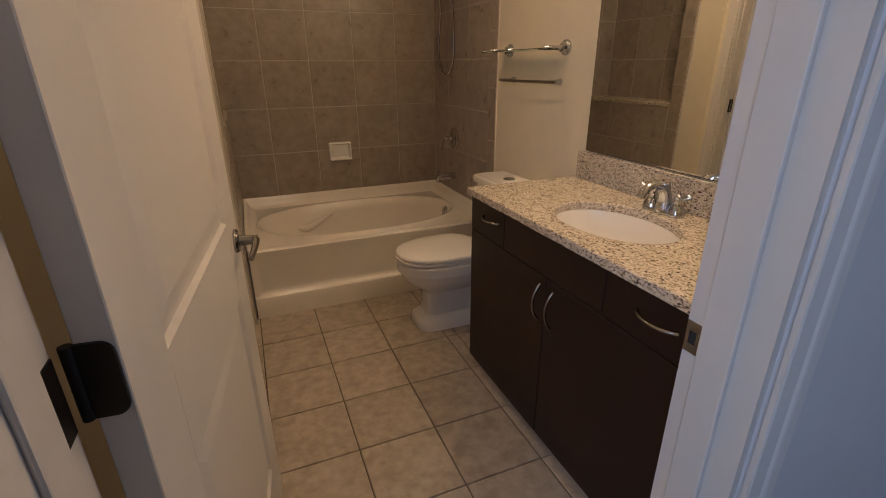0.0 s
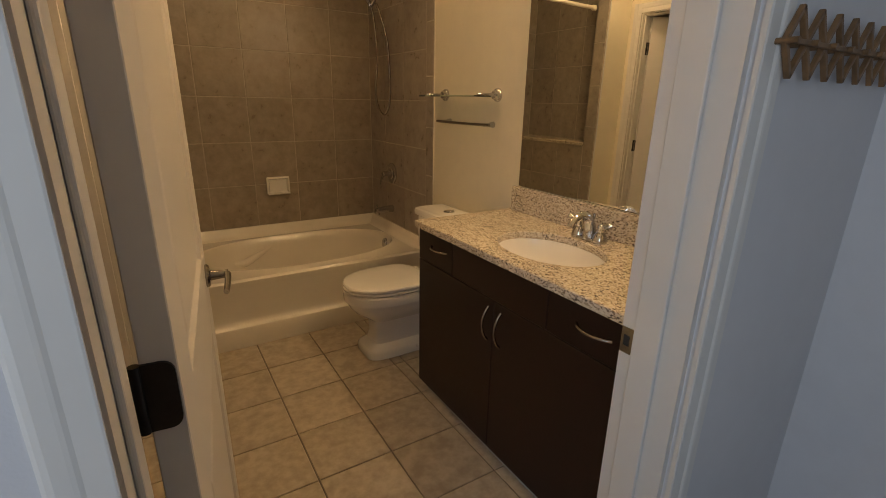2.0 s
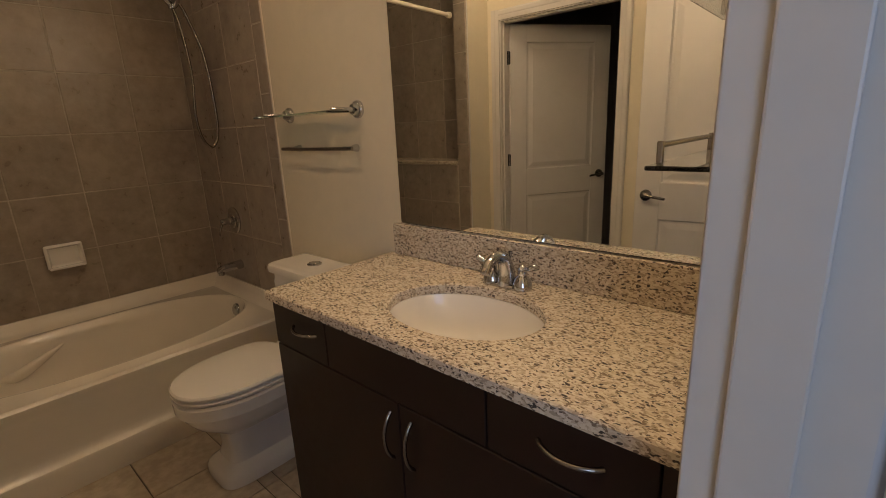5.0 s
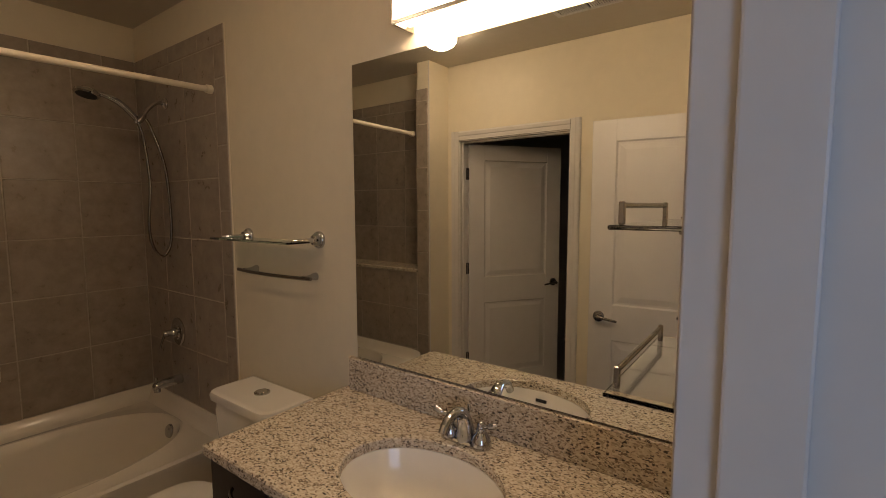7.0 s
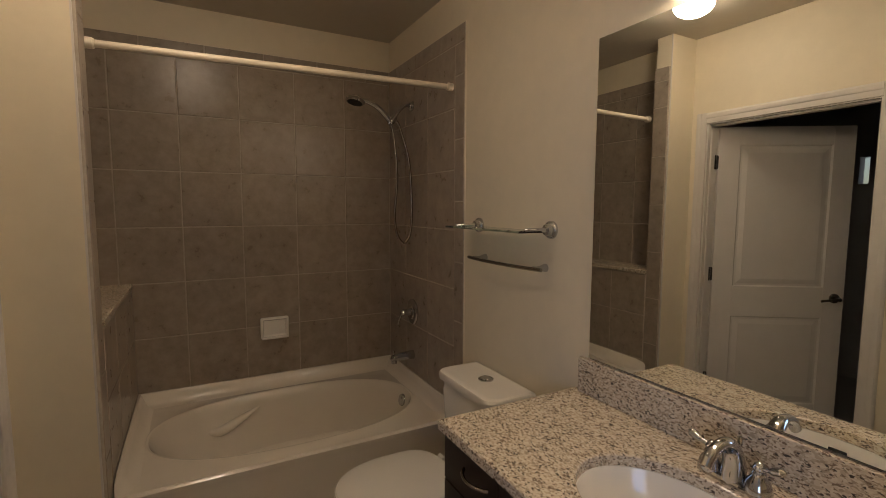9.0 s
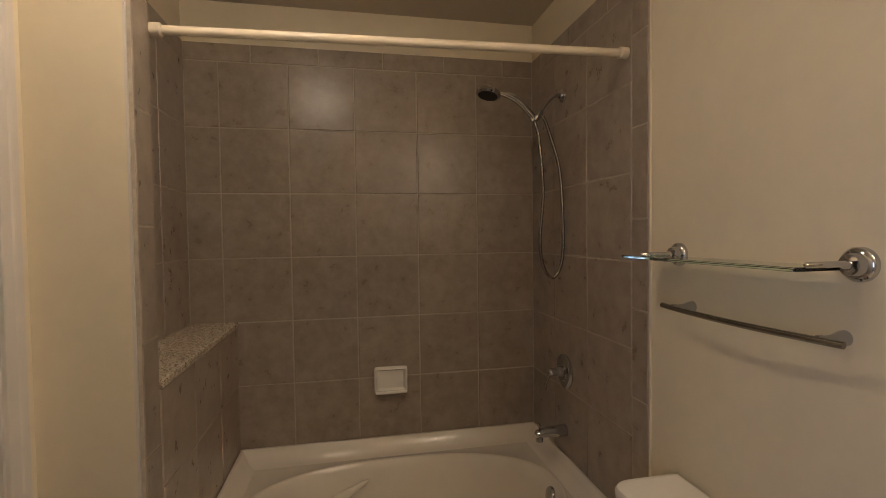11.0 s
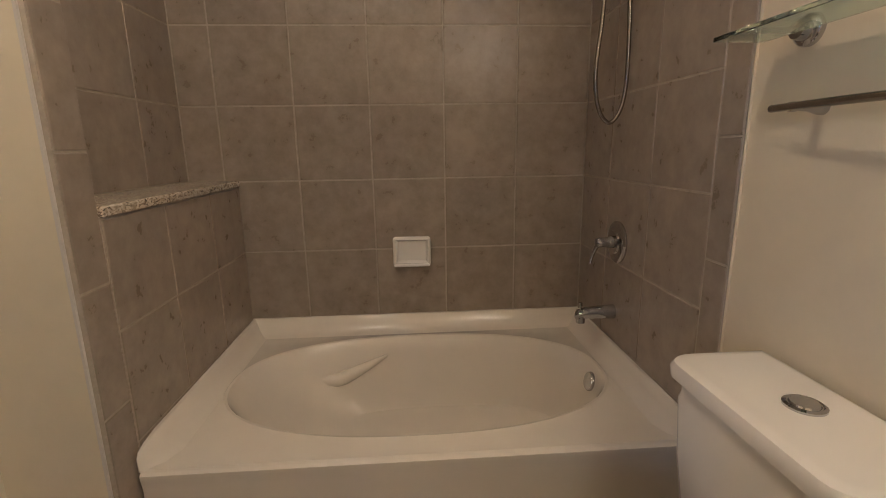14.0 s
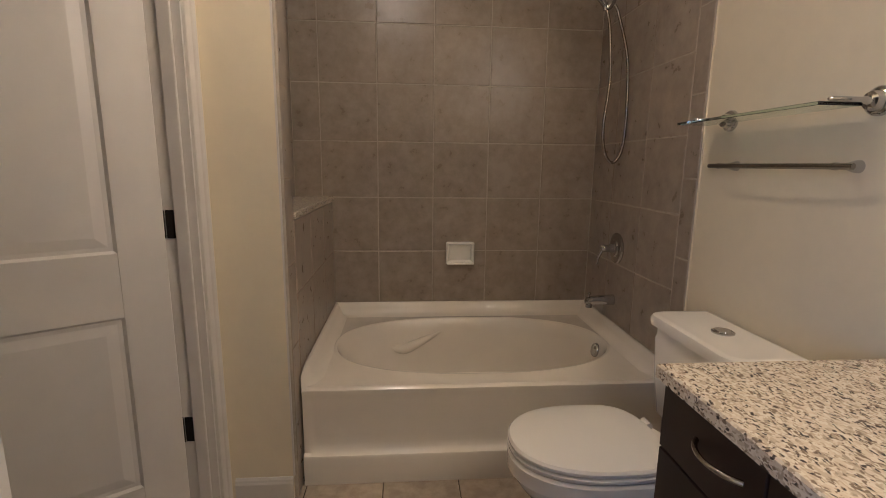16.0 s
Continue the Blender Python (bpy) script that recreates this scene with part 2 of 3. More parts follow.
# ---- structure ----
def wall_with_opening(name, axis, lo, hi, a0, a1, top, material, label):
    """A wall box with a doorway from a0 to a1 along axis (0: x, 1: y)."""
    bm = bmesh.new()
    left_hi, right_lo = list(hi), list(lo)
    left_hi[axis], right_lo[axis] = a0, a1
    over_lo, over_hi = list(lo), list(hi)
    over_lo[axis], over_hi[axis], over_lo[2] = a0, a1, top
    box(lo, left_hi, bm=bm)
    box(right_lo, hi, bm=bm)
    box(over_lo, over_hi, bm=bm)
    return tagged(link_mesh(name, bm, material), label, kind="structure")


structure("wall_east", (1.36, 0.494, 0), (1.48, 3.63, CEILING), CREAM, "cream painted bathroom wall behind vanity and toilet")
structure("wall_north", (-0.5, 3.51, 0), (1.36, 3.63, CEILING), CREAM, "cream wall behind the tub, tiled below")
structure("wall_alcove_west", (-0.46, 2.61, 0), (-0.34, 3.51, CEILING), CREAM, "cream wall at the tub's tiled recess")
structure("wall_pier", (-0.495, 2.5, 0), (-0.146, 2.61, CEILING), CREAM, "cream painted pier beside the tub alcove")
structure("wall_knee", (-0.34, 2.61, 0), (-0.136, 3.51, 1.064), GROUT, "low tiled wall under the granite ledge")
wall_with_opening("wall_west", 1, (-0.495, 0.5, 0), (-0.375, 2.5, CEILING), 1.537, 2.405, 2.045, CREAM, "cream painted wall with a doorway to the next room")
wall_with_opening("wall_south", 0, (-0.495, 0.352, 0), (1.48, 0.494, CEILING), -0.25, 0.65, 2.06, CREAM, "wall with the bathroom's entry doorway")
bm = bmesh.new()
box((-1.3, 0.34, 0), (-0.25, 0.352, 2.6), bm=bm)
box((0.65, 0.34, 0), (1.215, 0.352, 2.6), bm=bm)
box((-0.25, 0.34, 2.06), (0.65, 0.352, 2.6), bm=bm)
tagged(link_mesh("wall_hall_north", bm, HALL), "pale grey painted hall side of the entry wall", kind="structure")
structure("wall_hall_east", (1.215, -3.2, 0), (1.335, 0.352, 2.6), HALL, "pale grey painted hall wall")
structure("wall_room_south", (-1.42, -3.32, 0), (1.335, -3.2, 2.6), HALL, "pale painted wall of the room behind")
bm = bmesh.new()
box((-1.42, -3.2, 0), (-1.3, -1.45, 2.6), bm=bm)
box((-1.42, -0.35, 0), (-1.3, 0.352, 2.6), bm=bm)
box((-1.42, -1.45, 0), (-1.3, -0.35, 0.85), bm=bm)
box((-1.42, -1.45, 2.15), (-1.3, -0.35, 2.6), bm=bm)
tagged(link_mesh("wall_hall_west", bm, HALL), "pale painted wall with a daylit window", kind="structure")
structure("ceiling_hall", (-1.42, -3.32, 2.6), (1.335, 0.34, 2.7), CEIL, "matt painted hall ceiling")
structure("ceiling", (-0.495, 0.34, CEILING), (1.48, 3.63, 2.7), CEIL, "matt painted bathroom ceiling with faint stipple")
structure("floor", (-0.495, 0.49, -0.1), (1.48, 3.63, -0.006), FGROUT, "grouted bathroom floor bed")
structure("floor_hall", (-1.42, -3.32, -0.1), (1.335, 0.452, -0.012), PLANK, "dark wood floor of the hall")

# next room seen past the half-open door; its dimness is painted in as grey
structure("floor_next_room", (-2.6, 0.6, -0.1), (-0.495, 3.7, 0.0), DARKROOM, "next room's floor, its dimness put into the grey")
structure("ceiling_next_room", (-2.6, 0.6, 2.5), (-0.495, 3.7, 2.6), DARKROOM, "next room's ceiling, its dimness put into the grey")
structure("wall_next_room_south", (-2.6, 0.5, 0), (-0.495, 0.6, 2.5), DARKROOM, "next room's wall, its dimness put into the grey")
structure("wall_next_room_north", (-2.6, 3.6, 0), (-0.5, 3.7, 2.5), DARKROOM, "next room's wall, its dimness put into the grey")
# west wall with an added slot that makes a bluish strip of daylight
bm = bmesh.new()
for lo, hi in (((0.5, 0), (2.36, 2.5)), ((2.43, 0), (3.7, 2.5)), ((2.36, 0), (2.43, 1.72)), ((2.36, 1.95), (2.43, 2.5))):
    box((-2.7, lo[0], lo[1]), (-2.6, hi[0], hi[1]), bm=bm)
tagged(link_mesh("wall_next_room_west", bm, DARKROOM), "next room's grey wall with an added slot for daylight", kind="structure")

# entry doorway: jambs, stops, casings, saddle
bm = bmesh.new()
box((-0.25, 0.352, 0), (-0.235, 0.494, 2.06), bm=bm)
box((0.635, 0.352, 0), (0.65, 0.494, 2.06), bm=bm)
box((-0.235, 0.352, 2.045), (0.635, 0.494, 2.06), bm=bm)
box((-0.235, 0.40, 0), (-0.227, 0.455, 2.045), 0.003, bm=bm)
box((0.624, 0.40, 0), (0.635, 0.46, 2.045), 0.003, bm=bm)
box((-0.227, 0.40, 2.034), (0.624, 0.46, 2.045), bm=bm)
tagged(link_mesh("door_frame_entry", bm, TRIM), "white painted wooden door jamb with stop", kind="structure")
bm = bmesh.new()
profile_bar(CASING, (0.641, 0.34, 0), (0.641, 0.34, 2.118), (1, 0, 0), (0, -1, 0), bm)
profile_bar([(s * 0.7, t * 0.3) for s, t in CASING], (-0.237, 0.34, 0), (-0.237, 0.34, 2.118), (-1, 0, 0), (0, -1, 0), bm)
profile_bar(CASING, (-0.241, 0.34, 2.051), (0.641, 0.34, 2.051), (0, 0, 1), (0, -1, 0), bm)
tagged(link_mesh("trim_entry_hall", bm, TRIM), "white moulded door casing on the hall side", kind="structure")
bm = bmesh.new()
profile_bar([(p, q * 0.3) for p, q in CASING], (0.641, 0.494, 0), (0.641, 0.494, 2.118), (1, 0, 0), (0, 1, 0), bm)
profile_bar(CASING, (-0.241, 0.494, 0), (-0.241, 0.494, 2.118), (-1, 0, 0), (0, 1, 0), bm)
profile_bar(CASING, (-0.241, 0.494, 2.051), (0.641, 0.494, 2.051), (0, 0, 1), (0, 1, 0), bm)
tagged(link_mesh("trim_entry_bath", bm, TRIM), "white moulded door casing on the bathroom side", kind="structure")
tagged(link_mesh("threshold", box((-0.235, 0.453, -0.012), (0.635, 0.491, 0.006), 0.004), SADDLE), "cream stone threshold strip between wood and tile", kind="structure")

# side doorway
bm = bmesh.new()
box((-0.495, 1.537, 0), (-0.375, 1.552, 2.045), bm=bm)
box((-0.495, 2.390, 0), (-0.375, 2.405, 2.045), bm=bm)
box((-0.495, 1.552, 2.03), (-0.375, 2.390, 2.045), bm=bm)
box((-0.44, 2.379, 0), (-0.40, 2.390, 2.03), 0.003, bm=bm)
box((-0.44, 1.552, 0), (-0.40, 1.563, 2.03), 0.003, bm=bm)
box((-0.44, 1.563, 2.019), (-0.40, 2.379, 2.03), bm=bm)
tagged(link_mesh("door_frame_side", bm, TRIM), "white painted jamb of the side doorway", kind="structure")
bm = bmesh.new()
profile_bar(CASING, (-0.375, 2.399, 0), (-0.375, 2.399, 2.104), (0, 1, 0), (1, 0, 0), bm)
profile_bar(CASING, (-0.375, 1.543, 0), (-0.375, 1.543, 2.104), (0, -1, 0), (1, 0, 0), bm)
profile_bar(CASING, (-0.375, 1.543, 2.036), (-0.375, 2.399, 2.036), (0, 0, 1), (1, 0, 0), bm)
tagged(link_mesh("trim_side_door", bm, TRIM), "white moulded casing round the side doorway", kind="structure")

# baseboards
for name, a, b, out in (("baseboard_hall_north", (0.709, 0.34, 0), (1.202, 0.34, 0), (0, -1, 0)),
                        ("baseboard_hall_east", (1.215, 0.34, 0), (1.215, -3.2, 0), (-1, 0, 0)),
                        ("baseboard_hall_west", (-1.3, 0.34, 0), (-0.286, 0.34, 0), (0, -1, 0)),
                        ("baseboard_pier", (-0.36, 2.5, 0), (-0.146, 2.5, 0), (0, -1, 0)),
                        ("baseboard_west", (-0.375, 0.57, 0), (-0.375, 1.472, 0), (1, 0, 0)),
                        ("baseboard_east", (1.36, 1.74, 0), (1.36, 2.52, 0), (-1, 0, 0))):
    tagged(link_mesh(name, profile_bar(BASE, a, b, (0, 0, 1), out), TRIM), "white painted baseboard with a moulded top", kind="structure")

# window of the room behind
wf = bmesh.new()
for lo, hi in (((-1.75, 0.85), (-1.7, 2.15)), ((-0.5, 0.85), (-0.45, 2.15)), ((-1.7, 0.85), (-0.5, 0.9)), ((-1.7, 2.1), (-0.5, 2.15)), ((-1.7, 1.48), (-0.5, 1.52))):
    box((-1.39, (lo[0] + 1.75) * 1.1 / 1.3 - 1.45, lo[1]), (-1.34, (hi[0] + 1.75) * 1.1 / 1.3 - 1.45, hi[1]), bm=wf)
tagged(link_mesh("window_1", wf, TRIM), "white framed window in the room behind", kind="structure")
structure("ground", (-60, -60, -3.2), (60, 60, -3.0), HALL, "pale ground outside")

# corner beads of the alcove
tagged(link_mesh("trim_bead_west", box((-0.147, 2.499, 0.095), (-0.141, 2.506, CEILING)), TRIM), "thin white caulk edge beside the tiles", kind="structure")
tagged(link_mesh("trim_bead_east", box((1.3555, 2.5205, 0), (1.362, 2.526, 2.39), 0.002), CREAM), "thin white caulk edge beside the tiles", kind="structure")


# ---- tub ----
def build_tub():
    tub = empty("bathtub", "off-white acrylic alcove bathtub with an oval basin", "bathtub")
    X0, X1, Y0, Y1, Z = -0.124, 1.349, 2.578, 3.498, 0.412
    cx, cy = 0.607, 3.03
    bm = loft([rect_ring(cx, cy, X0 + .004, X1 - .004, Y0 + .004, Y1, Z - 0.012), rect_ring(cx, cy, X0 + .004, X1 - .004, Y0 + 0.012, Y1 - 0.008, Z),
               oval(cx, cy, 0.672, 0.374, Z, power=2.35), oval(cx, cy, 0.664, 0.366, Z + 0.005, power=2.35), oval(cx, cy, 0.655, 0.357, Z + 0.003, power=2.35),
               oval(cx, cy, 0.645, 0.347, Z - 0.012, power=2.35), oval(cx + 0.008, cy, 0.626, 0.331, Z - 0.06, power=2.4),
               oval(cx + 0.05, cy, 0.555, 0.300, 0.19, power=2.6), oval(cx + 0.07, cy, 0.50, 0.268, 0.125, power=2.7),
               oval(cx + 0.08, cy, 0.44, 0.22, 0.105, power=2.7), oval(cx + 0.08, cy, 0.2, 0.1, 0.100, power=2.2)], cap=(False, True))
    part("basin", bm, ACRYLIC, tub, smooth=True)
    lip = [(0, 0), (0, 0.07), (0.010, 0.07), (0.015, 0.066), (0.026, 0.042), (0.040, 0.018), (0.058, 0.005), (0.08, 0)]
    bm = bmesh.new()
    for x, d in ((X0, 1), (X1, -1)):
        loft([[(x + d * p * w, y, Z - 0.002 + q * h) for p, q in lip] for y, w, h in ((Y1, 1, 1), (Y0 + 0.09, 1, 0.95), (Y0 + 0.04, 0.7, 0.86), (Y0 + 0.012, 0.25, 0.74), (Y0 + 0.004, 0.06, 0.55))], bm=bm)
    profile_bar(lip, (X0, Y1, Z - 0.001), (X1, Y1, Z - 0.001), (0, -1, 0), (0, 0, 1), bm)
    part("rim", bm, ACRYLIC, tub, smooth=True)
    prof = [(Y0 + 0.03, Z - 0.012), (Y0 + 0.008, Z - 0.006), (Y0, Z - 0.012), (Y0, Z - 0.022), (Y0 + 0.003, Z - 0.036), (Y0 + 0.006, Z - 0.06), (Y0 + 0.018, 0.20),
            (Y0 + 0.018, 0.165), (Y0 + 0.013, 0.143), (Y0 + 0.002, 0.132), (Y0 - 0.012, 0.126), (Y0 - 0.016, 0.116), (Y0 - 0.01, 0.0), (Y0 + 0.05, 0.0)]
    xs = [X0 + .002, X0 + 0.006, X0 + 0.02, X0 + 0.035, X0 + 0.05, X1 - 0.05, X1 - 0.03, X1 - 0.002]
    blend = [0, 0, 0.15, 0.7, 1, 1, 0.7, 0]
    rings = []
    for x, w in zip(xs, blend):
        rings.append([(x, y if i < 5 or i > 9 else (Y0 + 0.006) * (1 - w) + y * w, z) for i, (y, z) in enumerate(prof)])
    part("apron", loft(rings), ACRYLIC, tub, smooth=True)
    # moulded armrests
    for s in (-1, 1):
        pts = smooth_path([(0.08, cy + s * 0.255, 0.37), (0.17, cy + s * 0.272, 0.29), (0.26, cy + s * 0.280, 0.265), (0.36, cy + s * 0.296, 0.30), (0.47, cy + s * 0.314, 0.35)])
        part("armrest", tube(pts, [0.006 + 0.024 * math.sin(math.pi * i / (len(pts) - 1)) for i in range(len(pts))]), ACRYLIC, tub, smooth=True)
    over = part("overflow_plate", lathe([(0, 0.036), (0.006, 0.036), (0.012, 0.032), (0.014, 0.02), (0.018, 0.012), (0.018, 0.001)], (1.238, 3.03, 0.356), (-1, 0, 0.25)), CHROME, tub, "round chrome overflow plate", True)
    part("drain", lathe([(0, 0.034), (0.004, 0.034), (0.006, 0.028), (0.006, 0.002)], (1.02, 3.03, 0.1), (0, 0, 1)), CHROME, tub, "chrome drain ring", True)
    return tub


build_tub()


# ---- toilet ----
def egg(cx, cy, back, front, half, z, n=48, power=2.2):
    """An elongated oval whose front points along -x."""
    out = []
    for k in range(n):
        a = math.tau * k / n
        c, s = math.cos(a), math.sin(a)
        r = back if c > 0 else front
        out.append((cx + r * math.copysign(abs(c) ** ((1.1 if c > 0 and power < 2.3 else 2) / power), c), cy + half * math.copysign(abs(s) ** (2 / power), s), z))
    return out


def build_toilet():
    CY = 2.169
    t = empty("toilet", "white porcelain toilet with closed lid and dual-flush tank", "toilet")
    body = loft([egg(0.94, CY, 0.21, 0.250, 0.128, 0.0, power=5), egg(0.94, CY, 0.21, 0.250, 0.128, 0.034, power=5), egg(0.94, CY, 0.205, 0.240, 0.120, 0.05, power=5),
                 egg(0.93, CY, 0.20, 0.190, 0.084, 0.076, power=6), egg(0.925, CY, 0.20, 0.172, 0.074, 0.12, power=6), egg(0.915, CY, 0.21, 0.168, 0.076, 0.205, power=5),
                 egg(0.90, CY, 0.24, 0.195, 0.105, 0.235, power=3), egg(0.885, CY, 0.26, 0.230, 0.140, 0.268, power=2.4), egg(0.875, CY, 0.27, 0.248, 0.163, 0.305),
                 egg(0.87, CY, 0.275, 0.250, 0.170, 0.328), egg(0.87, CY, 0.275, 0.252, 0.172, 0.334), egg(0.87, CY, 0.275, 0.266, 0.186, 0.340),
                 egg(0.87, CY, 0.275, 0.268, 0.187, 0.386), egg(0.87, CY, 0.27, 0.260, 0.180, 0.395)])
    part("bowl", body, PORCELAIN, t, smooth=True)
    part("seat", loft([egg(0.87, CY, 0.16, 0.205, 0.125, 0.395), egg(0.87, CY, 0.17, 0.212, 0.132, 0.401), egg(0.87, CY, 0.20, 0.266, 0.185, 0.402), egg(0.87, CY, 0.20, 0.268, 0.187, 0.412), egg(0.87, CY, 0.20, 0.262, 0.182, 0.416), egg(0.87, CY, 0.19, 0.246, 0.166, 0.4165)]), PORCELAIN, t, smooth=True)
    part("lid", loft([egg(0.87, CY, 0.16, 0.205, 0.125, 0.4168), egg(0.87, CY, 0.17, 0.212, 0.132, 0.422), egg(0.87, CY, 0.205, 0.267, 0.186, 0.423), egg(0.87, CY, 0.205, 0.268, 0.187, 0.432), egg(0.87, CY, 0.20, 0.262, 0.181, 0.440),
                      egg(0.87, CY, 0.18, 0.235, 0.158, 0.445), egg(0.87, CY, 0.10, 0.12, 0.08, 0.447)]), PORCELAIN, t, smooth=True)
    for s in (-1, 1):
        part("hinge", tube([(1.085, CY + s * 0.075 - 0.02, 0.425), (1.085, CY + s * 0.075 + 0.02, 0.425)], 0.012), PORCELAIN, t, smooth=True)
        part("bolt_cap", lathe([(0, 0.013), (0.008, 0.013), (0.014, 0.008), (0.016, 0.001)], (0.98, CY + s * 0.118, 0.03), (0, s * 0.3, 1), 14), PORCELAIN, t, smooth=True)

    def tank_ring(x0, x1, half, z, cut):
        y0, y1 = CY - half, CY + half
        pts = [(x1, y0), (x1, y1)]
        for k in range(6):
            a = math.pi / 2 * k / 5
            pts.append((x0 + cut * (1 - math.sin(a)), y1 - cut * 0.75 * (1 - math.cos(a))))
        for k in range(6):
            a = math.pi / 2 * (1 - k / 5)
            pts.append((x0 + cut * (1 - math.sin(a)), y0 + cut * 0.75 * (1 - math.cos(a))))
        return [(x, y, z) for x, y in pts]
    part("tank", loft([tank_ring(1.185, 1.335, 0.165, 0.392, 0.06), tank_ring(1.165, 1.34, 0.19, 0.42, 0.055), tank_ring(1.152, 1.345, 0.203, 0.56, 0.05), tank_ring(1.146, 1.347, 0.209, 0.688, 0.05),
                       tank_ring(1.15, 1.345, 0.206, 0.703, 0.05), tank_ring(1.15, 1.345, 0.206, 0.731, 0.05)]), PORCELAIN, t, smooth=True)
    part("tank_lid", loft([tank_ring(1.142, 1.346, 0.211, 0.729, 0.055), tank_ring(1.128, 1.350, 0.220, 0.738, 0.06), tank_ring(1.126, 1.350, 0.221, 0.760, 0.06),
                           tank_ring(1.131, 1.350, 0.216, 0.770, 0.06), tank_ring(1.144, 1.345, 0.208, 0.773, 0.06), tank_ring(1.155, 1.335, 0.198, 0.772, 0.055)]), PORCELAIN, t, smooth=True)
    b = part("flush_button", lathe([(0, 0.033), (0.005, 0.033), (0.008, 0.028), (0.006, 0.026), (0.006, 0.024), (0.009, 0.022), (0.0095, 0.001)], (1.256, CY - 0.003, 0.771), (0, 0, 1)), CHROME, t, "round chrome dual-flush button", True)
    pts = smooth_path([(1.352, 2.40, 0.18), (1.30, 2.40, 0.18), (1.27, 2.39, 0.24), (1.26, 2.34, 0.40)])
    part("supply_hose", tube(pts, 0.006), NICKEL, t, "braided steel hose", True)
    return t


build_toilet()


# ---- vanity ----
def bow_handle(name, a, b, out, parent, rise=0.028):
    """A bow handle from a to b, arching along out."""
    a, b, out = Vector(a), Vector(b), Vector(out)
    pts = [a + (b - a) * (i / 14) + out * (rise * math.sin(math.pi * i / 14) ** 0.7) for i in range(15)]
    rad = [0.0045 + 0.0012 * abs(i - 7) / 7 for i in range(15)]
    return part(name, tube(pts, rad, 10), NICKEL, parent, "arched brushed nickel handle", True)


def build_vanity():
    v = empty("vanity_cabinet", "espresso-stained wooden bathroom vanity with arched handles", "cabinet")
    bm = bmesh.new()
    box((0.842, 0.497, 0.052), (1.355, 0.525, 0.838), bm=bm)
    box((0.842, 1.717, 0.052), (1.355, 1.735, 0.838), bm=bm)
    box((0.842, 0.525, 0.052), (1.355, 1.717, 0.07), bm=bm)
    box((1.34, 0.525, 0.07), (1.355, 1.717, 0.838), bm=bm)
    box((0.842, 0.525, 0.07), (0.858, 1.717, 0.838), bm=bm)
    part("body", bm, ESPRESSO, v)
    part("toe_kick", box((0.862, 0.497, 0), (0.88, 1.70, 0.052)), TOEKICK, v, "grey vinyl toe kick")
    part("quarter_round", box((0.845, 0.497, 0), (0.862, 1.70, 0.016), 0.005), TOEKICK, v)

    def front(name, y0, y1, z0, z1):
        return part(name, box((0.821, y0, z0), (0.841, y1, z1), 0.0018, seg=1), ESPRESSO, v)
    d1 = front("drawer", 1.456, 1.735, 0.692, 0.832)
    front("false_front", 0.898, 1.452, 0.692, 0.832)
    d3 = front("drawer", 0.560, 0.894, 0.692, 0.832)
    l = front("door", 1.167, 1.735, 0.042, 0.688)
    r = front("door", 0.560, 1.163, 0.042, 0.688)
    front("filler_strip", 0.497, 0.556, 0.05, 0.832)
    bow_handle("handle", (0.821, 1.62, 0.776), (0.821, 1.498, 0.776), (-1, 0, 0), d1)
    bow_handle("handle", (0.821, 0.775, 0.770), (0.821, 0.648, 0.770), (-1, 0, 0), d3)
    bow_handle("handle", (0.821, 1.196, 0.518), (0.821, 1.196, 0.655), (-1, 0, 0), l)
    bow_handle("handle", (0.821, 1.122, 0.518), (0.821, 1.122, 0.655), (-1, 0, 0), r)
    return v


build_vanity()


def build_counter():
    c = empty("countertop", "speckled beige granite vanity top with backsplash", "countertop")
    cx, cy = 1.055, 1.142
    R = lambda d, z: rect_ring(cx, cy, 0.805 + d, 1.358, 0.496, 1.747 - d, z)
    E = lambda d, z: oval(cx, cy, 0.168 + d, 0.232 + d, z)
    part("slab", loft([E(0, 0.84), R(0, 0.84), R(0, 0.866), R(0.004, 0.87), E(0.003, 0.87), E(0, 0.867), E(0, 0.84)], cap=(False, False)), GRANITE, c, smooth=True)
    part("backsplash", box((1.337, 0.525, 0.871), (1.358, 1.715, 0.992), 0.002, seg=1), GRANITE, c)
    part("side_splash", box((0.83, 0.496, 0.871), (1.336, 0.523, 0.992), 0.002, seg=1), GRANITE, c)
    s = empty("sink", "white porcelain undermount oval sink", "sink")
    bowl = loft([oval(cx, cy, 0.19, 0.25, 0.839), oval(cx, cy, 0.166, 0.230, 0.839), oval(cx, cy, 0.160, 0.224, 0.82), oval(cx, cy, 0.140, 0.200, 0.765), oval(cx, cy, 0.105, 0.155, 0.722), oval(cx, cy, 0.05, 0.07, 0.705), oval(cx, cy, 0.022, 0.022, 0.702)], cap=(False, True))
    part("bowl", bowl, PORCELAIN, s, smooth=True)
    # black block in place of the shade inside the overflow opening
    part("overflow_slot", box((0.902, cy - 0.022, 0.803), (0.9085, cy + 0.022, 0.815), 0.002), DARKGAP, s, "overflow slot, its shade drawn as a black block")
    part("drain", lathe([(0, 0.024), (0.004, 0.024), (0.005, 0.018), (0.003, 0.016), (0.006, 0.012), (0.007, 0.001)], (cx, cy, 0.702), (0, 0, 1)), CHROME, s, "chrome pop-up drain", True)


build_counter()


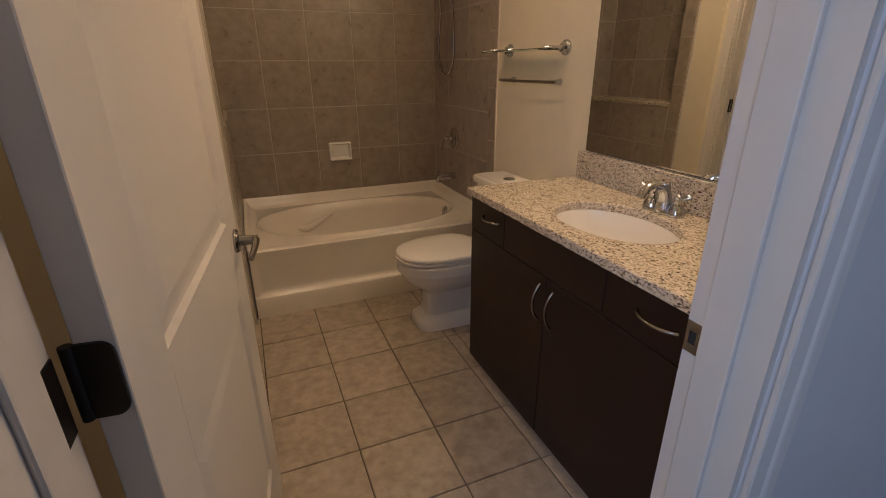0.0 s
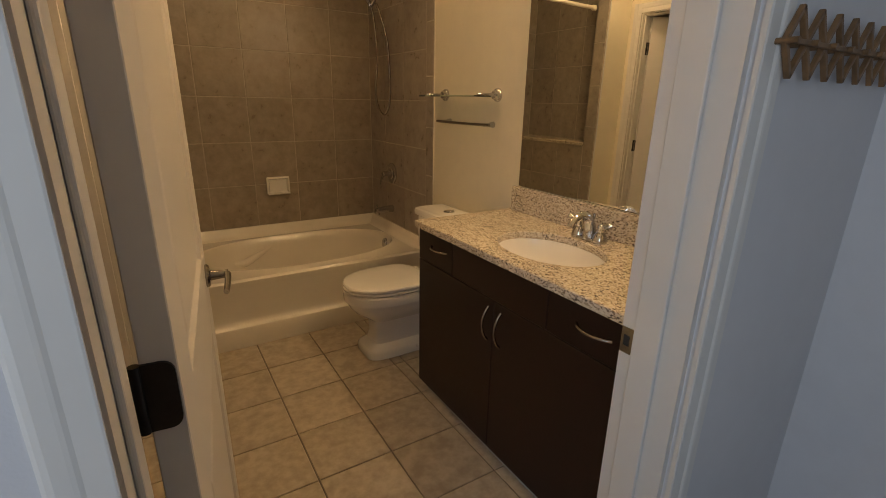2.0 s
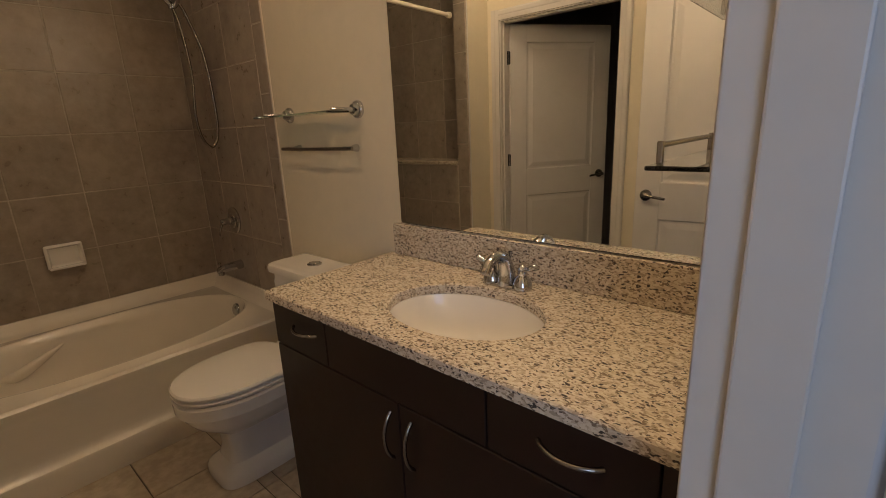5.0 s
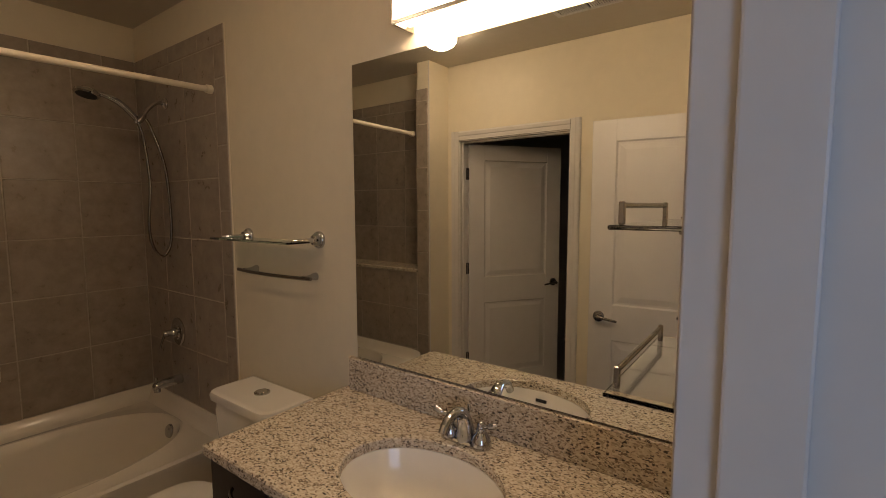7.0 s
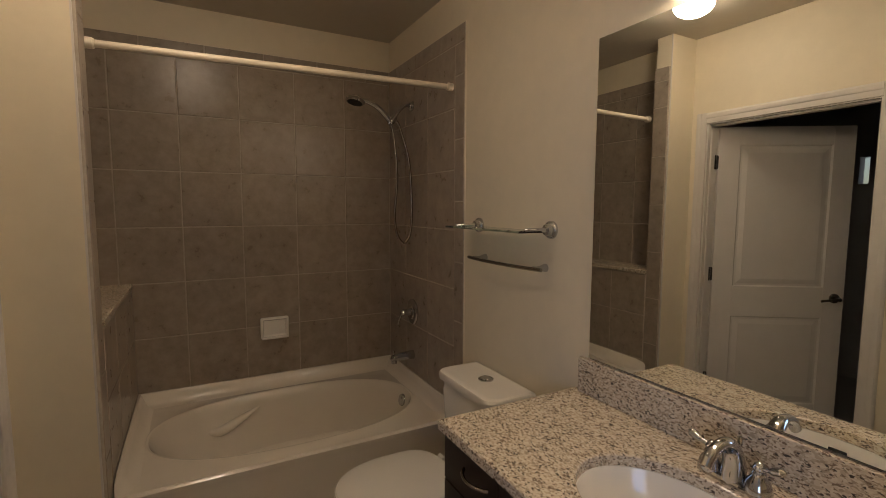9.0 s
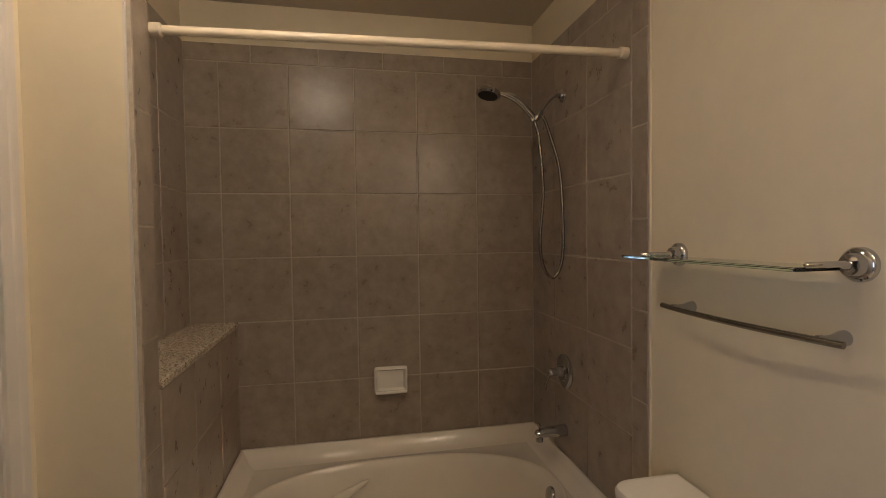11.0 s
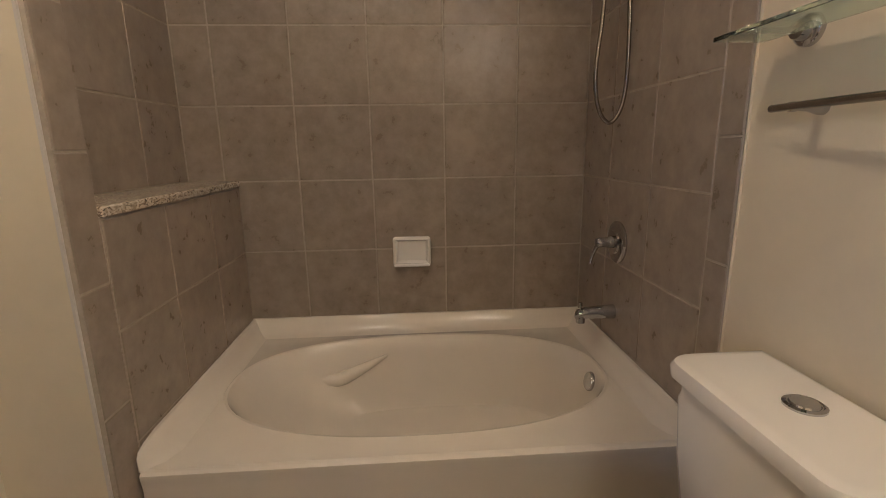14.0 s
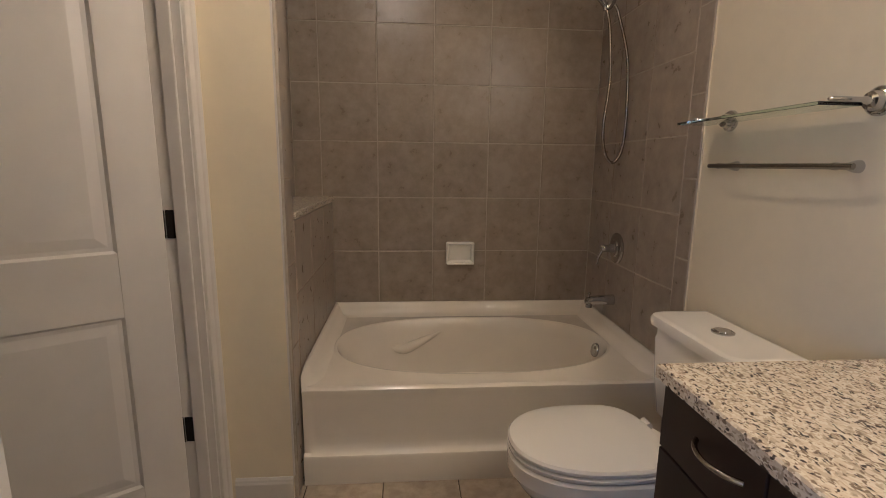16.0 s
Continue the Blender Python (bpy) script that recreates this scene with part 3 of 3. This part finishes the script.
def build_faucet():
    f = empty("faucet", "polished chrome two-handle bathroom faucet on the granite", "faucet")
    x, y, z = 1.268, 1.142, 0.871
    part("base_plate", loft([oval(x, y, 0.028, 0.082, z, 40, 3), oval(x, y, 0.028, 0.082, z + 0.006, 40, 3), oval(x, y, 0.024, 0.078, z + 0.011, 40, 3)]), CHROME, f, smooth=True)
    pts = smooth_path([(x, y, z + 0.005), (x - 0.002, y, z + 0.05), (x - 0.018, y, z + 0.088), (x - 0.052, y, z + 0.103), (x - 0.09, y, z + 0.092), (x - 0.112, y, z + 0.066)])
    n = len(pts) - 1
    part("spout", tube(pts, [0.029 - 0.015 * min(1, 1.6 * i / n) for i in range(n + 1)], 18), CHROME, f, smooth=True)
    part("lift_rod", tube([(x + 0.018, y, z + 0.01), (x + 0.018, y, z + 0.088), (x + 0.018, y, z + 0.09), (x + 0.018, y, z + 0.104)], [0.003, 0.003, 0.006, 0.006], 10), CHROME, f, smooth=True)
    for s in (-1, 1):
        h = part("handle", lathe([(0, 0.029), (0.012, 0.029), (0.03, 0.024), (0.044, 0.014), (0.05, 0.015), (0.055, 0.012), (0.06, 0.014), (0.07, 0.010), (0.076, 0.001)], (x, y + s * 0.054, z), (0, 0, 1)), CHROME, f, smooth=True)
        yy = y + s * 0.054
        part("lever", tube(smooth_path([(x, yy, z + 0.062), (x - 0.004, yy + s * 0.028, z + 0.068), (x - 0.008, yy + s * 0.056, z + 0.080)]), [0.006] * 8 + [0.0085 + 0.0003 * i for i in range(7)] + [0.006, 0.002], 10), CHROME, h, smooth=True)


build_faucet()

# ---- mirror and lamps ----
mir = empty("wall_mirror", "large frameless wall mirror standing on the backsplash", "mirror")
part("glass", box((1.347, 0.53, 0.998), (1.353, 1.676, 2.048), 0.0015, seg=1), MIRROR, mir)
part("backing", box((1.3535, 0.533, 0.995), (1.359, 1.673, 2.045)), DARKGAP, mir)

bar = empty("vanity_light", "lit frosted glass bar lamp above the mirror", "wall lamp")
part("back_plate", box((1.335, 0.80, 2.12), (1.359, 1.385, 2.24), 0.003), NICKEL, bar)
part("diffuser", box((1.262, 0.786, 2.103), (1.334, 1.396, 2.255), 0.012, seg=3), BAR_GLOW, bar, "glowing frosted glass")
for yy in (0.775, 1.399):
    part("end_cap", box((1.258, yy, 2.097), (1.359, yy + 0.007, 2.262), 0.002), NICKEL, bar)
part("bottom_rail", box((1.256, 0.782, 2.095), (1.262, 1.399, 2.106)), NICKEL, bar)

dome = empty("ceiling_light", "lit opal glass dome lamp on the ceiling", "ceiling lamp")
part("canopy", lathe([(0, 0.106), (0.02, 0.106), (0.028, 0.10), (0.028, 0.01)], (0.20, 2.14, CEILING - 0.001), (0, 0, -1)), NICKEL, dome, smooth=True)
part("glass_bowl", lathe([(0.026, 0.097), (0.045, 0.095), (0.066, 0.080), (0.082, 0.052), (0.089, 0.024), (0.09, 0.001)], (0.20, 2.14, CEILING), (0, 0, -1)), DOME_GLOW, dome, "glowing opal glass", True)

vent = empty("ceiling_vent", "white metal ceiling vent grille with slats", "vent")
bm = bmesh.new()
for lo, hi in (((0.03, 1.13, 0), (0.15, 1.15, 0)), ((0.03, 1.45, 0), (0.15, 1.47, 0)), ((0.03, 1.15, 0), (0.045, 1.45, 0)), ((0.135, 1.15, 0), (0.15, 1.45, 0)), ((0.045, 1.293, 0), (0.135, 1.307, 0))):
    box((lo[0], lo[1], CEILING - 0.012), (hi[0], hi[1], CEILING - 0.0005), bm=bm)
part("frame", bm, GRILLE, vent)
# black sheet paints the shade behind the slats
part("backing", box((0.045, 1.15, CEILING - 0.003), (0.135, 1.45, CEILING - 0.0005)), DARKGAP, vent)
for i in range(24):
    yy = 1.154 + i * 0.0122
    if abs(yy - 1.3) > 0.012:
        part("slat", box((0.046, yy, CEILING - 0.011), (0.134, yy + 0.005, CEILING - 0.004)), GRILLE, vent)


# ---- chrome fittings ----
def rosette(name, p, axis, r, parent, material=None):
    return part(name, lathe([(0, r), (0.006, r), (0.010, r * 0.9), (0.013, r * 0.62), (0.02, r * 0.5), (0.021, 0.001)], p, axis), material or CHROME, parent, smooth=True)


def build_wall_shelf():
    s = empty("glass_wall_shelf", "clear glass shelf on two round chrome wall mounts", "shelf")
    for y in (1.892, 2.388):
        part("mount", lathe([(0, 0.034), (0.008, 0.034), (0.013, 0.031), (0.016, 0.024), (0.03, 0.02), (0.034, 0.012), (0.036, 0.001)], (1.36, y, 1.424), (-1, 0, 0)), CHROME, s, smooth=True)
        part("arm", tube([(1.345, y, 1.424), (1.325, y, 1.424), (1.31, y, 1.426), (1.235, y, 1.426), (1.23, y, 1.426)], [0.011, 0.011, 0.006, 0.006, 0.003], 10), CHROME, s, smooth=True)
    part("glass_plate", box((1.215, 1.9, 1.413), (1.322, 2.46, 1.4215), 0.001, seg=1), GLASS, s, "green-edged glass plate")


build_wall_shelf()


def build_towel_bar():
    s = empty("towel_bar", "curved chrome towel bar below the glass shelf", "towel bar")
    for y in (1.92, 2.335):
        part("mount", lathe([(0, 0.016), (0.01, 0.015), (0.03, 0.009), (0.05, 0.008), (0.058, 0.010), (0.066, 0.009), (0.068, 0.001)], (1.36, y, 1.277), (-1, 0, 0), 20), CHROME, s, smooth=True)
    pts = [(1.298 - 0.022 * (1 - (k / 10) ** 2), 2.128 + 0.255 * k / 10, 1.277) for k in range(-10, 11)]
    part("bar", tube(pts, 0.0075, 10), NICKEL, s, smooth=True)


build_towel_bar()


def build_shower():
    s = empty("shower_set", "chrome hand shower on a wall arm with metal hose", "shower")
    y = 3.13
    rosette("flange", (1.351, y, 2.105), (-1, 0, 0), 0.03, s)
    part("arm", tube(smooth_path([(1.35, y, 2.105), (1.31, y, 2.103), (1.27, y, 2.07), (1.238, y, 2.025)]), 0.0095, 12), CHROME, s, smooth=True)
    part("holder", lathe([(0, 0.014), (0.012, 0.018), (0.04, 0.018), (0.055, 0.012), (0.056, 0.001)], (1.243, y, 2.035), (-0.55, 0, -0.8), 18), CHROME, s, smooth=True)
    pts = smooth_path([(1.205, y, 1.985), (1.20, y, 2.01), (1.14, y - 0.005, 2.068), (1.08, y - 0.01, 2.095), (1.03, y - 0.012, 2.105)])
    h = part("hand_shower", tube(pts, [0.010 + 0.005 * math.sin(math.pi * i / (len(pts) - 1)) for i in range(len(pts))], 14), CHROME, s, smooth=True)
    part("spray_head", lathe([(-0.014, 0.012), (-0.006, 0.040), (0.004, 0.052), (0.016, 0.054), (0.022, 0.049), (0.022, 0.001)], (1.0, y - 0.014, 2.105), (-0.25, -0.1, -1)), CHROME, s, smooth=True)
    part("spray_face", lathe([(0.0222, 0.043), (0.0245, 0.041), (0.0245, 0.001)], (1.0, y - 0.014, 2.105), (-0.25, -0.1, -1)), DARKGAP, s, "dark rubber spray face", True)
    hose = smooth_path([(1.215, y, 1.985), (1.235, y, 1.90), (1.252, y, 1.68), (1.236, y, 1.46), (1.252, y, 1.34), (1.295, y, 1.29), (1.334, y - 0.005, 1.35), (1.342, y - 0.01, 1.50), (1.326, y - 0.01, 1.77), (1.275, y, 1.96), (1.252, y, 2.01)], 10)
    part("hose", tube(hose, 0.0072, 10), NICKEL, s, "ribbed metal hose", True)


build_shower()


def build_valve():
    v = empty("shower_valve", "round chrome shower valve with lever handle", "valve")
    p = (1.351, 3.125, 0.863)
    part("plate", lathe([(0, 0.078), (0.006, 0.078), (0.012, 0.07), (0.014, 0.045), (0.02, 0.04), (0.021, 0.001)], p, (-1, 0, 0), 40), CHROME, v, smooth=True)
    part("hub", lathe([(0.02, 0.024), (0.035, 0.022), (0.05, 0.018), (0.07, 0.019), (0.082, 0.014), (0.084, 0.001)], p, (-1, 0, 0), 24), CHROME, v, smooth=True)
    part("lever", tube(smooth_path([(1.28, 3.125, 0.863), (1.272, 3.13, 0.841), (1.262, 3.135, 0.811), (1.256, 3.137, 0.781)]), [0.009 - 0.0002 * i for i in range(25)], 10), CHROME, v, smooth=True)
    t = empty("tub_spout", "chrome tub spout with diverter knob", "faucet")
    part("body", loft([[(x, 3.125 + r * math.cos(a), zc + r * math.sin(a)) for a in (math.tau * k / 20 for k in range(20))] for x, r, zc in
                       ((1.351, 0.028, 0.592), (1.33, 0.027, 0.592), (1.28, 0.024, 0.592), (1.24, 0.022, 0.590), (1.212, 0.020, 0.585), (1.204, 0.012, 0.580))]), CHROME, t, smooth=True)
    part("outlet", lathe([(0, 0.018), (0.03, 0.017), (0.03, 0.001)], (1.224, 3.125, 0.583), (0, 0, -1), 18), CHROME, t, smooth=True)
    part("diverter", tube([(1.222, 3.125, 0.60), (1.222, 3.125, 0.62), (1.222, 3.125, 0.622), (1.222, 3.125, 0.632)], [0.004, 0.004, 0.008, 0.007], 10), CHROME, t, smooth=True)


build_valve()

rod = empty("shower_rod", "cream enamelled shower curtain rod across the alcove", "curtain rod")
part("bar", tube([(-0.134, 2.645, 2.082), (1.351, 2.645, 2.108)], 0.0135, 16), RODMAT, rod, smooth=True)
for x, d in ((-0.137, 1), (1.352, -1)):
    part("end_cap", lathe([(0, 0.02), (0.025, 0.02), (0.03, 0.016), (0.031, 0.001)], (x, 2.645, 2.082 if d > 0 else 2.108), (d, 0, 0), 18), RODMAT, rod, smooth=True)

soap = empty("soap_dish", "white ceramic soap dish set in the tiles", "soap dish")
bm = box((0.506, 3.462, 0.708), (0.671, 3.4985, 0.838), 0.012, seg=3)
top = max((f for f in bm.faces if f.normal.y < -0.9), key=lambda f: f.calc_area())
bmesh.ops.inset_individual(bm, faces=[top], thickness=0.014)
bmesh.ops.translate(bm, verts=top.verts[:], vec=(0, 0.022, 0))
part("dish", bm, PORCELAIN, soap, smooth=True)
part("tray_lip", box((0.510, 3.448, 0.708), (0.667, 3.47, 0.722), 0.006, seg=3), PORCELAIN, soap, smooth=True)

ledge = link_mesh("granite_ledge", box((-0.338, 2.612, 1.066), (-0.122, 3.499, 1.092), 0.004), GRANITE)
tagged(ledge, "speckled granite ledge on the low tiled wall", "ledge")


def build_side_shelf(z, name_label):
    s = empty("glass_rail_shelf", name_label, "shelf", "glass shelves beside the vanity")
    part("glass_plate", box((0.866, 0.496, z - 0.007), (1.25, 0.630, z), 0.0015, seg=1), CLEAR, s, "dark-edged glass plate")
    for x in (0.896, 1.20):
        part("post", box((x - 0.0045, 0.6135, z), (x + 0.0045, 0.6225, z + 0.034), 0.002), NICKEL, s)
        part("bracket", box((x - 0.008, 0.494, z - 0.012), (x + 0.008, 0.54, z - 0.0075), 0.001), NICKEL, s)
    part("rail", tube([(0.896, 0.618, z + 0.028), (1.20, 0.618, z + 0.028)], 0.0045, 10), NICKEL, s, smooth=True)


build_side_shelf(1.525, "upper clear glass shelf with a nickel guard rail")
build_side_shelf(1.276, "lower clear glass shelf with a nickel guard rail")


# ---- doors ----
def lever_handle(parent, x, z, side, toward):
    """Lever on a round rose; side: +1 or -1 along the door's thickness, toward: the way the lever points."""
    y = 0.0195 * side
    h = part("handle", lathe([(0, 0.031), (0.005, 0.031), (0.010, 0.027), (0.012, 0.014), (0.045, 0.011), (0.056, 0.012), (0.058, 0.001)], (x, y, z), (0, side, 0), 24), NICKEL, parent, "nickel lever handle", True)
    pts = smooth_path([(x, y + side * 0.05, z), (x + toward * 0.02, y + side * 0.054, z + 0.003), (x + toward * 0.06, y + side * 0.052, z - 0.004), (x + toward * 0.105, y + side * 0.047, z - 0.012)])
    part("lever", tube(pts, [0.0095 - 0.0001 * i for i in range(len(pts))], 12), NICKEL, h, smooth=True)


def door_leaf(name, label, width, m, hinge_side, hinges, category="door"):
    """A two-panel door: x from the hinge along its width, y its thickness, z up."""
    d = tagged(new(name), label, category)
    d.matrix_basis = m
    T, H, S = 0.0195, 2.02, 0.13
    rails = ((0.012, 0.22), (0.80, 0.998), (1.905, H))
    bm = bmesh.new()
    box((0.003, -T, 0.012), (S, T, H), 0.0015, bm=bm, seg=1)
    box((width - S, -T, 0.012), (width - 0.003, T, H), 0.0015, bm=bm, seg=1)
    for a, b in rails:
        box((S, -T + 0.0003, a), (width - S, T - 0.0003, b), bm=bm)
    part("frame", bm, TRIM, d)
    for z0, z1 in ((0.22, 0.80), (0.998, 1.905)):
        bm = bmesh.new()
        R = lambda i, y: [(S + i, y, z0 + i), (width - S - i, y, z0 + i), (width - S - i, y, z1 - i), (S + i, y, z1 - i)]
        loft([R(0, -T + .001), R(0.008, -T + 0.009), R(0.02, -T + 0.009), R(0.05, -T + 0.003)], bm=bm, cap=(False, True))
        loft([R(0, T - .001), R(0.008, T - 0.009), R(0.02, T - 0.009), R(0.05, T - 0.003)], bm=bm, cap=(False, True))
        part("panel", bm, TRIM, d)
    for z in hinges:
        hg = part("hinge", tube([(0.0, hinge_side * (T + 0.005), z - 0.045), (0.0, hinge_side * (T + 0.005), z + 0.045)], 0.0065, 10), BRONZE, d, "dark bronze hinge", True)
        arc = [(-T + 0.003 + 0.014 * (1 - math.cos(a)), 0.031 + 0.014 * math.sin(a)) for a in (math.pi / 2 * k / 5 for k in range(6))]
        rim = [(T, 0.045)] + [(p, q) for p, q in reversed(arc)] + [(p, -q) for p, q in arc] + [(T, -0.045)]
        leaf = loft([[(xx, hinge_side * p, z + q) for p, q in rim] for xx in (-0.0015, 0.004)])
        part("leaf", leaf, BRONZE, hg)
    for side in (1, -1):
        lever_handle(d, width - 0.06, 0.93, side, -1)
    part("latch_plate", box((width - 0.0032, -0.012, 0.90), (width - 0.0015, 0.012, 0.96)), BRASS, d, "small brass latch plate")
    return d


door_leaf("door_entry", "white two-panel bathroom door standing open", 0.81, pose(-0.203, 0.508, 0, 0, 0, 83.5), 1, (0.34, 1.047, 1.772))
door_leaf("door_side", "white two-panel door standing half open to the next room", 0.812, pose(-0.475, 2.387, 0, 0, 0, 214.0), -1, (0.368, 1.075, 1.80))

strike = link_mesh("strike_plate", box((0.6335, 0.464, 0.876), (0.6365, 0.4935, 0.936), 0.001), NICKEL)
tagged(strike, "nickel strike plate on the door jamb", "strike plate")
# strike hole is a thin black block, its shade put into the colour
sk = part("hole", box((0.633, 0.472, 0.894), (0.634, 0.486, 0.918)), DARKGAP, strike)
for z in (0.368, 1.075, 1.80):
    tagged(link_mesh("hinge_plate", box((-0.2352, 0.459, z - 0.073), (-0.233, 0.493, z + 0.017), 0.0008, seg=1), BRONZE), "dark bronze hinge leaf on the entry jamb", "hinge", "hinge leaves on the jambs")
    tagged(link_mesh("hinge_plate", box((-0.47, 2.3875, z - 0.045), (-0.437, 2.3905, z + 0.045), 0.0008, seg=1), BRONZE), "dark bronze hinge leaf on the side jamb", "hinge", "hinge leaves on the jambs")


# ---- coat rack in the hall ----
def build_rack():
    r = empty("coat_rack", "brown wooden accordion coat rack on the hall wall", "coat rack")
    n, x0, dx, zc, rise, y_wall = 8, 0.668, 0.067, 1.484, 0.049, 0.34

    def plank(a, b):
        d = Vector((b[0] - a[0], 0, b[1] - a[1]))
        bm = box((-0.0045, -0.0045, -d.length / 2 - 0.003), (0.0045, 0.0045, d.length / 2 + 0.003), 0.0015)
        bm.transform(Matrix.Translation(((a[0] + b[0]) / 2, y_wall - 0.024, (a[1] + b[1]) / 2)) @ Matrix.Rotation(math.atan2(d.x, d.z), 4, "Y"))
        part("slat", bm, ACACIA, r)
    for i in range(n):
        x = x0 + i * dx
        for s in (-1, 1):
            plank((x, zc), (x + dx / 2, zc + s * rise))
            plank((x + dx / 2, zc + s * rise), (x + dx, zc))
        part("peg", tube([(x, y_wall + 0.001, zc), (x, y_wall - 0.044, zc)], [0.005, 0.005], 10), ACACIA, r, smooth=True)
    part("cross_bar", box((x0, y_wall - 0.036, zc - 0.004), (x0 + n * dx, y_wall - 0.029, zc + 0.004), 0.0015), ACACIA, r)
    return r


build_rack()


# ---- tiles and planks ----
CACHE = {}


def tile_mesh(w, h, t, c, material):
    """A tile of width w (x), height h (y) and thickness t (z), with a worn, chamfered edge."""
    key = (round(w, 3), round(h, 3), material.name)
    if key not in CACHE:
        ring = lambda d, z: [(-w / 2 + d, -h / 2 + d, z), (w / 2 - d, -h / 2 + d, z), (w / 2 - d, h / 2 - d, z), (-w / 2 + d, h / 2 - d, z)]
        bm = loft([ring(0, 0), ring(0, t - c), ring(c * 0.4, t - c * 0.35), ring(c, t)], cap=(False, True))
        me = bpy.data.meshes.new("tile")
        bmesh.ops.recalc_face_normals(bm, faces=bm.faces[:])
        bm.to_mesh(me)
        bm.free()
        me.materials.append(material)
        CACHE[key] = me
    return CACHE[key]


def lay(parent, us, vs, place, t, material, gap=0.005, name="tile", c=0.0026, keep=None):
    """Tiles between the joints us and vs; place(u, v) is the matrix that stands a tile there."""
    for u0, u1 in zip(us, us[1:]):
        for v0, v1 in zip(vs, vs[1:]):
            if keep and not keep((u0 + u1) / 2, (v0 + v1) / 2):
                continue
            ob = new(name, tile_mesh(u1 - u0 - gap, v1 - v0 - gap, t, c, material))
            ob.parent = parent
            tilt = Matrix.Rotation(random.uniform(-0.0016, 0.0016), 4, "X") @ Matrix.Rotation(random.uniform(-0.0016, 0.0016), 4, "Y")
            ob.matrix_basis = place((u0 + u1) / 2, (v0 + v1) / 2) @ tilt


def steps(start, pitch, lo, hi):
    out, k = [lo], math.ceil((lo - start) / pitch + 1e-6)
    while start + k * pitch < hi - 0.004:
        if start + k * pitch > lo + 0.004:
            out.append(start + k * pitch)
        k += 1
    return out + [hi]


ZROWS = steps(1.087, 0.3045, 0.40, TILE_TOP)
NORTH = lambda y: (lambda u, v: Matrix.Translation((u, y, v)) @ Matrix.Rotation(radians(90), 4, "X"))
EASTFACE = lambda x: (lambda u, v: Matrix.Translation((x, u, v)) @ Matrix.Rotation(radians(90), 4, "Z") @ Matrix.Rotation(radians(90), 4, "X"))
WESTFACE = lambda x: (lambda u, v: Matrix.Translation((x, u, v)) @ Matrix.Rotation(radians(-90), 4, "Z") @ Matrix.Rotation(radians(90), 4, "X"))


def tile_bed(name, lo, hi, label):
    return tagged(link_mesh(name, box(lo, hi), GROUT), label, kind="structure")


bed = tile_bed("wall_tiling_north", (-0.339, 3.5022, 0.40), (1.353, 3.511, 2.386), "taupe ceramic wall tiles behind the tub")
lay(bed, steps(0.125, 0.3075, -0.331, 1.352), ZROWS, NORTH(3.506), 0.006, TILE)
lay(bed, steps(0.268, 0.3075, -0.331, 1.352), [TILE_TOP, 2.39], NORTH(3.506), 0.006, TILE)
bed = tile_bed("wall_tiling_east", (1.3542, 2.527, 0.0), (1.361, 3.504, 2.386), "taupe ceramic wall tiles by the shower fittings")
lay(bed, steps(2.617, 0.3075, 2.617, 3.5), ZROWS, WESTFACE(1.358), 0.006, TILE)
lay(bed, [2.527, 2.617], steps(1.229, 0.308, 0.0, TILE_TOP), WESTFACE(1.358), 0.006, TILE)
lay(bed, steps(2.77, 0.3075, 2.527, 3.5), [TILE_TOP, 2.39], WESTFACE(1.358), 0.006, TILE)
bed = tile_bed("wall_tiling_west", (-0.341, 2.61, 1.092), (-0.3332, 3.502, 2.386), "taupe ceramic wall tiles in the recess")
lay(bed, steps(2.9, 0.3075, 2.612, 3.5), [1.092] + [z for z in ZROWS if z > 1.1], EASTFACE(-0.337), 0.006, TILE)
lay(bed, steps(2.75, 0.3075, 2.612, 3.5), [TILE_TOP, 2.39], EASTFACE(-0.337), 0.006, TILE)
bed = tile_bed("wall_tiling_knee", (-0.137, 2.612, 0.0), (-0.1307, 3.502, 1.062), "taupe ceramic tiles on the low wall")
lay(bed, steps(2.9, 0.3075, 2.614, 3.5), [0.0] + [z for z in ZROWS if 0.42 < z < 1.0] + [1.063], EASTFACE(-0.1345), 0.006, TILE)
bed = tile_bed("wall_tiling_pier", (-0.1465, 2.508, 0.0), (-0.1322, 2.611, 2.386), "taupe ceramic edge tiles on the pier")
lay(bed, [2.508, 2.613], steps(1.217, 0.308, 0.0, TILE_TOP) + [2.39], EASTFACE(-0.136), 0.006, TILE)
tagged(link_mesh("wall_pier_return", box((-0.334, 2.6095, 1.092), (-0.142, 2.6135, 2.39)), TILE), "taupe tiled return of the pier above the ledge", kind="structure")

fl = bpy.data.objects["floor"]
lay(fl, steps(0.19, 0.305, -0.493, 0.862), steps(1.975, 0.299, 0.494, 2.60), lambda u, v: Matrix.Translation((u, v, -0.0065)), 0.0065, FTILE, 0.005)
lay(fl, [0.862, 1.089, 1.358], steps(1.975, 0.299, 1.74, 2.60), lambda u, v: Matrix.Translation((u, v, -0.0065)), 0.0065, FTILE, 0.005)

hf = bpy.data.objects["floor_hall"]
row, yy = 0, 0.458
while yy > -3.1:
    cuts = [-1.3, -0.35 + 0.29 * (row % 4), 0.55 + 0.2 * (row % 3), 1.214]
    ends = [-0.236, 0.634] if yy > 0.35 else cuts
    lay(hf, ends, [yy - 0.124, yy], lambda u, v: Matrix.Translation((u, v, -0.0125)), 0.0125, PLANK, 0.0012, "plank", 0.001)
    yy -= 0.124
    row += 1
